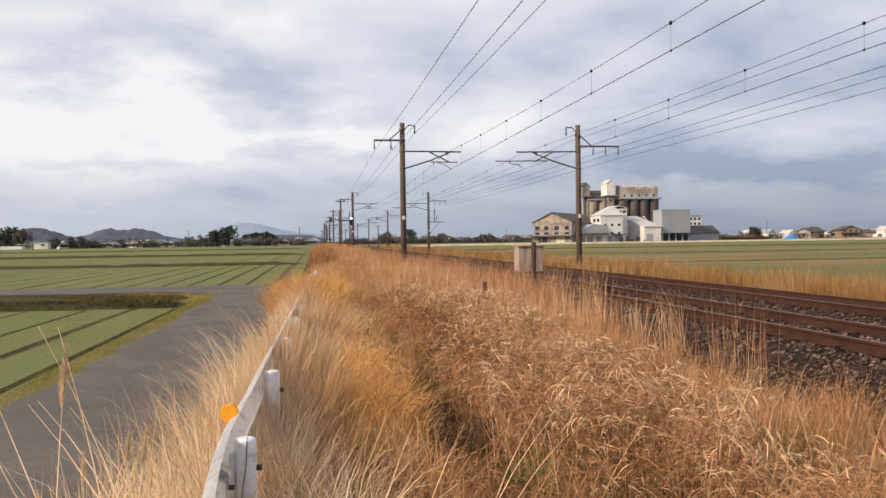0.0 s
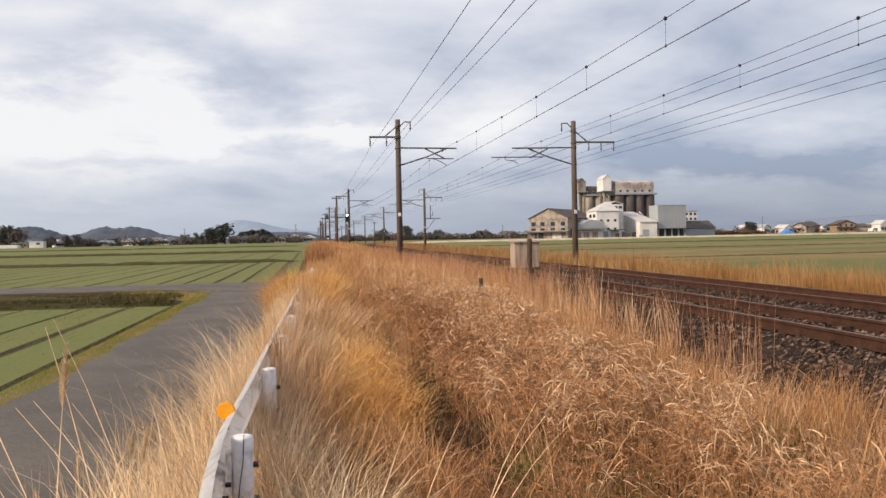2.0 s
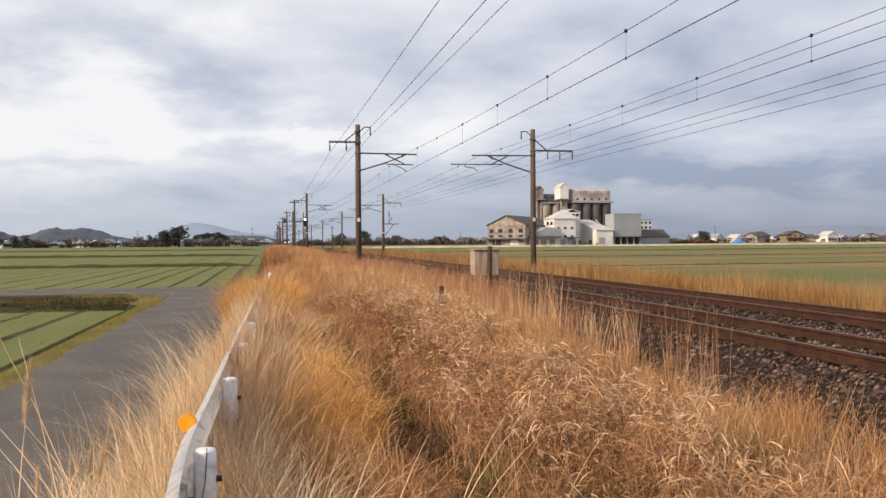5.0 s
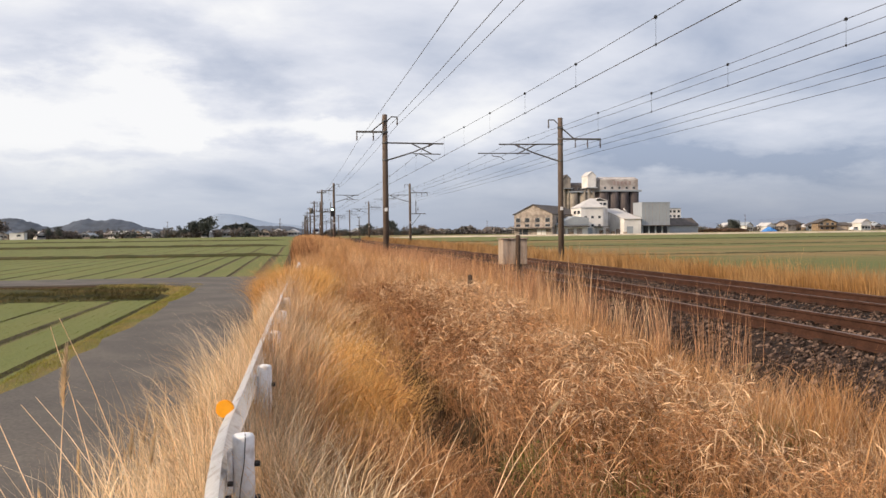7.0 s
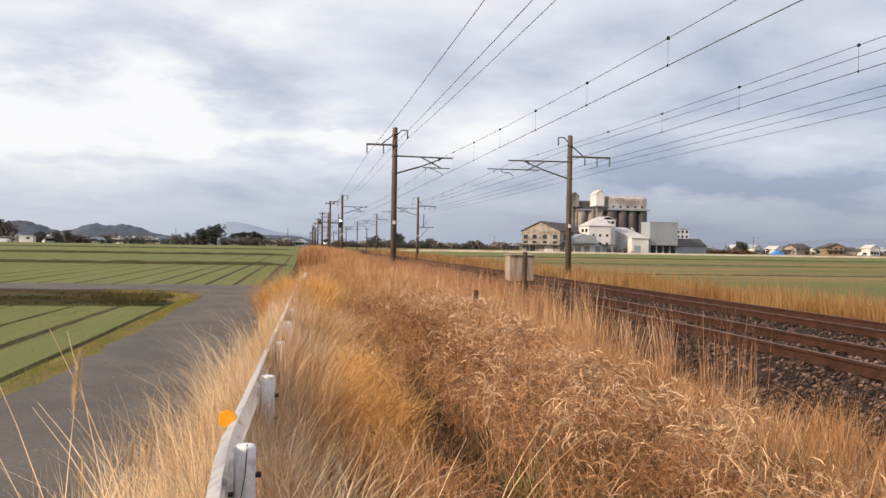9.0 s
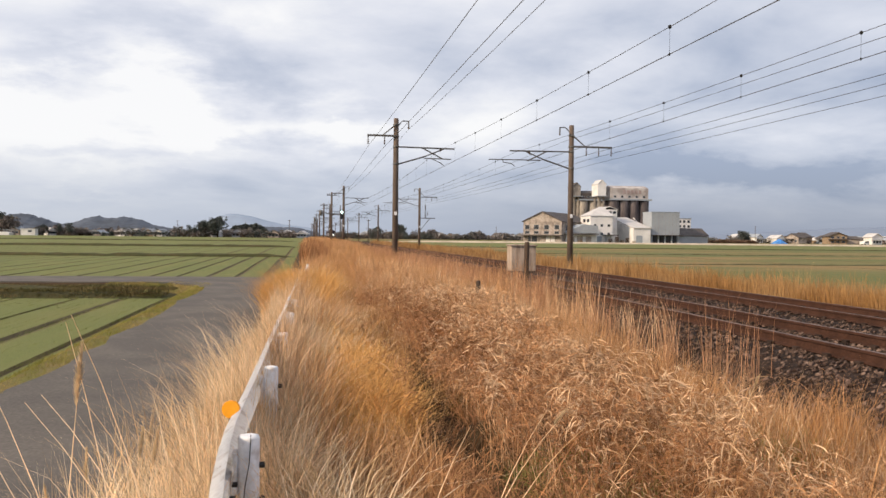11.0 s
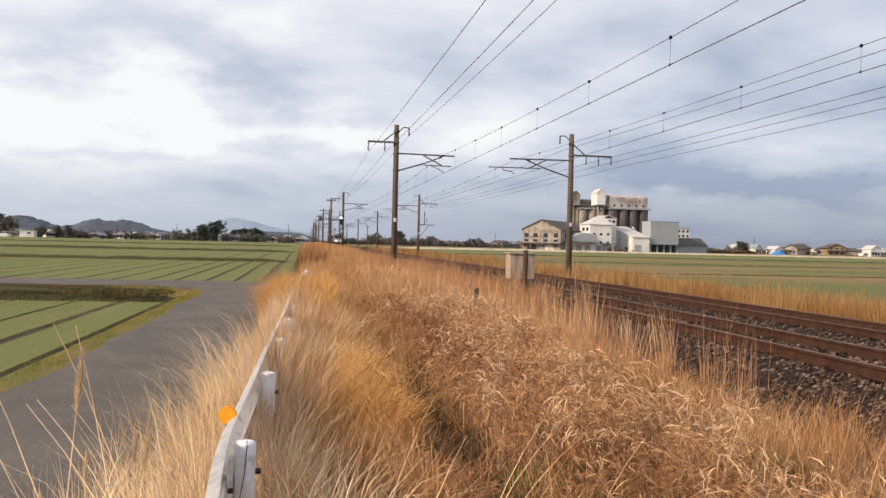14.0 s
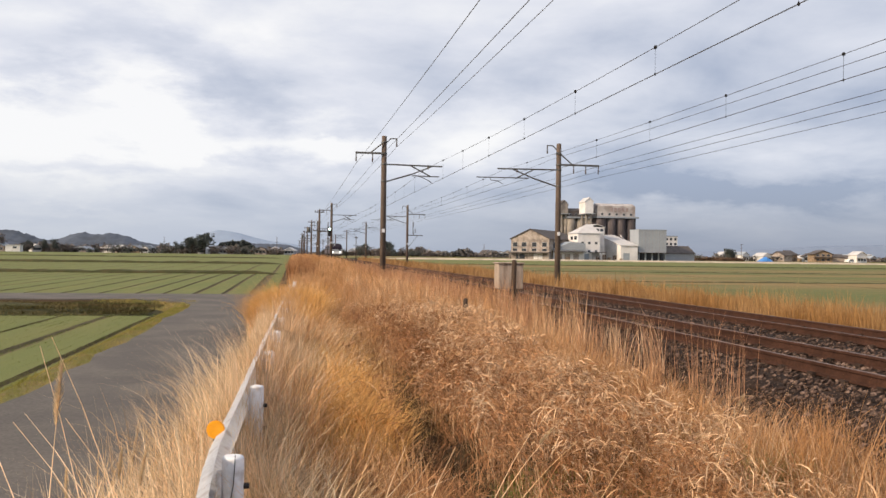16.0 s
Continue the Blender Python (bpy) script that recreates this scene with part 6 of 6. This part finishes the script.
def van():
    thing = holder("van", 290.5, 390, -0.1, 20)
    bm = bmesh.new()
    prism(bm, [(0, 0.45), (4.6, 0.45), (4.6, 2.0), (1.1, 2.0), (0.5, 1.25), (0, 1.1)], 0, 1.8)
    part("body", bm, M_WALLWHITE, thing, "white body")
    for x in (0.85, 3.7):
        for y in (0.0, 1.65):
            part("wheel", tube(bmesh.new(), (x, y - 0.02, 0.33), (x, y + 0.18, 0.33), 0.33, seg=14), M_BLACK, thing, "black tyre")
    wall_box("side_window", (1.2, -0.03, 1.25), (4.2, 0.02, 1.8), M_GLASS_AND_SHADE, thing)
    tagged(thing, "small white van parked by the houses", "van")


van()


# ---- hills ----
def hills(name, pts, y, deep, mat, label):
    """A wooded ridge, thick from front to back. pts: x and height along its skyline."""
    rng = np.random.default_rng(len(pts))
    xs = np.linspace(pts[0][0], pts[-1][0], 140)
    zs = np.interp(xs, [p[0] for p in pts], [p[1] for p in pts])
    zs = np.convolve(np.pad(zs, 2, mode="edge"), np.ones(5) / 5, "valid")
    zs = zs + rng.normal(0, 0.02, 140) * np.minimum(zs, 40) * (y < 4000)
    verts, faces = [], []
    prof = [(-1, -0.02), (-0.6, 0.45), (-0.25, 0.86), (0, 1.0), (0.4, 0.6), (1, -0.02)]
    for x, z in zip(xs, zs):
        for o, h in prof:
            verts.append((x, y + o * deep, max(-1, z * h) * (1 + rng.uniform(-.03, .03) * (y < 4000))))
    for i in range(139):
        for j in range(5):
            faces.append((i * 6 + j, (i + 1) * 6 + j, (i + 1) * 6 + j + 1, i * 6 + j + 1))
    ob = strip_mesh(name, verts, faces, mat)
    for f in ob.data.polygons:
        f.use_smooth = True
    return tagged(ob, label, "hill", kind="structure")


hills("hill_1", [(-1150, 8), (-1000, 24), (-900, 33), (-860, 44), (-815, 53), (-770, 50), (-735, 38), (-690, 24), (-660, 28), (-640, 38), (-600, 51), (-575, 48), (-555, 43), (-520, 48), (-480, 42), (-440, 26), (-400, 18), (-340, 12), (-280, 10), (-200, 4)], 2500, 160, M_HILL, "low dark wooded hills on the horizon")
hills("hill_2", [(-140, 4), (-110, 9), (-60, 13), (-10, 12), (20, 4)], 1200, 40, M_HILL, "low dark wood on the horizon")
# the mountains get their haze from the material colour alone
hills("mountain_1", [(-700, 5), (-560, 30), (-470, 85), (-400, 108), (-340, 104), (-280, 94), (-200, 72), (-120, 54), (0, 42), (120, 26), (260, 6)], 4400, 200, M_HAZEHILL, "far mountain with pale blue haze in its colour")
hills("mountain_2", [(1900, 5), (2300, 28), (2700, 50), (3100, 74), (3500, 88), (3900, 80), (4300, 40)], 4400, 200, M_HAZERANGE, "far mountain range with pale blue haze in its colour")


# ---- train ----
def train():
    thing = holder("train", FAR_X, 650, FAR_Z)
    section = [(-1.40, 0.95), (1.40, 0.95), (1.45, 1.3), (1.45, 2.5), (1.38, 2.95), (1.15, 3.3), (0.7, 3.48), (-0.7, 3.48), (-1.15, 3.3), (-1.38, 2.95), (-1.45, 2.5), (-1.45, 1.3)]
    for k in range(2):
        y = 0.6 + 20.0 * k
        body = part("car_body", prism(bmesh.new(), section, y, y + 19.5), M_TRAINSIDE, thing, "dull dark car body")
        for s in (-1, 1):
            for j in range(6):
                lo, hi = sorted((s * 1.44, s * 1.47))
                part("window", box(bmesh.new(), (lo, y + 1.6 + j * 3.0, 1.95), (hi, y + 3.6 + j * 3.0, 2.85)), M_TRAINDARK, body)
        for b in (2.8, 16.4):
            bogie = part("bogie", box(bmesh.new(), (-0.9, y + b - 1.2, 0.3), (0.9, y + b + 1.2, 0.95), 0.08), M_UNDER, thing, "dark bogie")
            for ww in (-0.9, 0.9):
                for s in (-1, 1):
                    part("wheel", tube(bmesh.new(), (s * 0.5, y + b + ww, 0.42), (s * 0.63, y + b + ww, 0.42), 0.42, seg=16), M_UNDER, bogie)
        part("roof_unit", box(bmesh.new(), (-0.8, y + 6, 3.48), (0.8, y + 11, 3.75), 0.1), M_WALLGREY, body, "grey roof unit")
    # the front, with its wide dark screen
    bm = bmesh.new()
    a = [bm.verts.new((x, 0.6, z)) for x, z in section]
    b = [bm.verts.new((x * 0.93, 0.0 if z < 2.2 else 0.35, 0.95 + (z - 0.95) * 0.97)) for x, z in section]
    for i in range(12):
        bm.faces.new((b[i], b[(i + 1) % 12], a[(i + 1) % 12], a[i]))
    bm.faces.new(b[::-1])
    bmesh.ops.triangulate(bm, faces=bm.faces[-1:])
    bmesh.ops.recalc_face_normals(bm, faces=bm.faces[:])
    for f in bm.faces:
        if f.calc_center_median().z > 2.4:
            f.material_index = 1
    front = part("front", bm, [M_TRAINWHITE, M_TRAINDARK], thing, "cream-white rounded front under a dark top")
    part("windscreen", box(bmesh.new(), (-1.36, -0.06, 2.02), (1.36, 0.5, 3.0), 0.06), M_TRAINDARK, front, "wide dark windscreen")
    part("band", box(bmesh.new(), (-1.36, -0.05, 1.62), (1.36, 0.2, 1.82), 0.02), M_WALLGREY, front, "grey band")
    part("skirt", box(bmesh.new(), (-1.25, -0.05, 0.35), (1.25, 0.5, 0.95), 0.05), M_UNDER, front, "dark skirt")
    for x in (-0.95, 0.95):
        part("headlight", tube(bmesh.new(), (x, -0.10, 1.38), (x, 0.0, 1.38), 0.15, seg=14), M_HEADLIGHT, front, "lit white headlight")
    return tagged(thing, "dark commuter train with a white front and lit headlights", "train")


commuter = train()


# ---- movement ----
def motions():
    # a light wind moves the tall stalks; the train nears at an even 28 metres a second
    for i, stalk in enumerate(stalks[:16]):
        home = stalk.matrix_basis.copy()
        walk(stalk, [(t, home @ pose(0, 0, 0, 0.9 * math.sin(1.9 * t + i), 1.1 * math.sin(1.4 * t + 2.3 * i), 0)) for t in range(17)])
    walk(commuter, [(t, pose(FAR_X, 208 + 28.2 * (16 - t), FAR_Z)) for t in (0, 4, 8, 12, 16)])



motions()
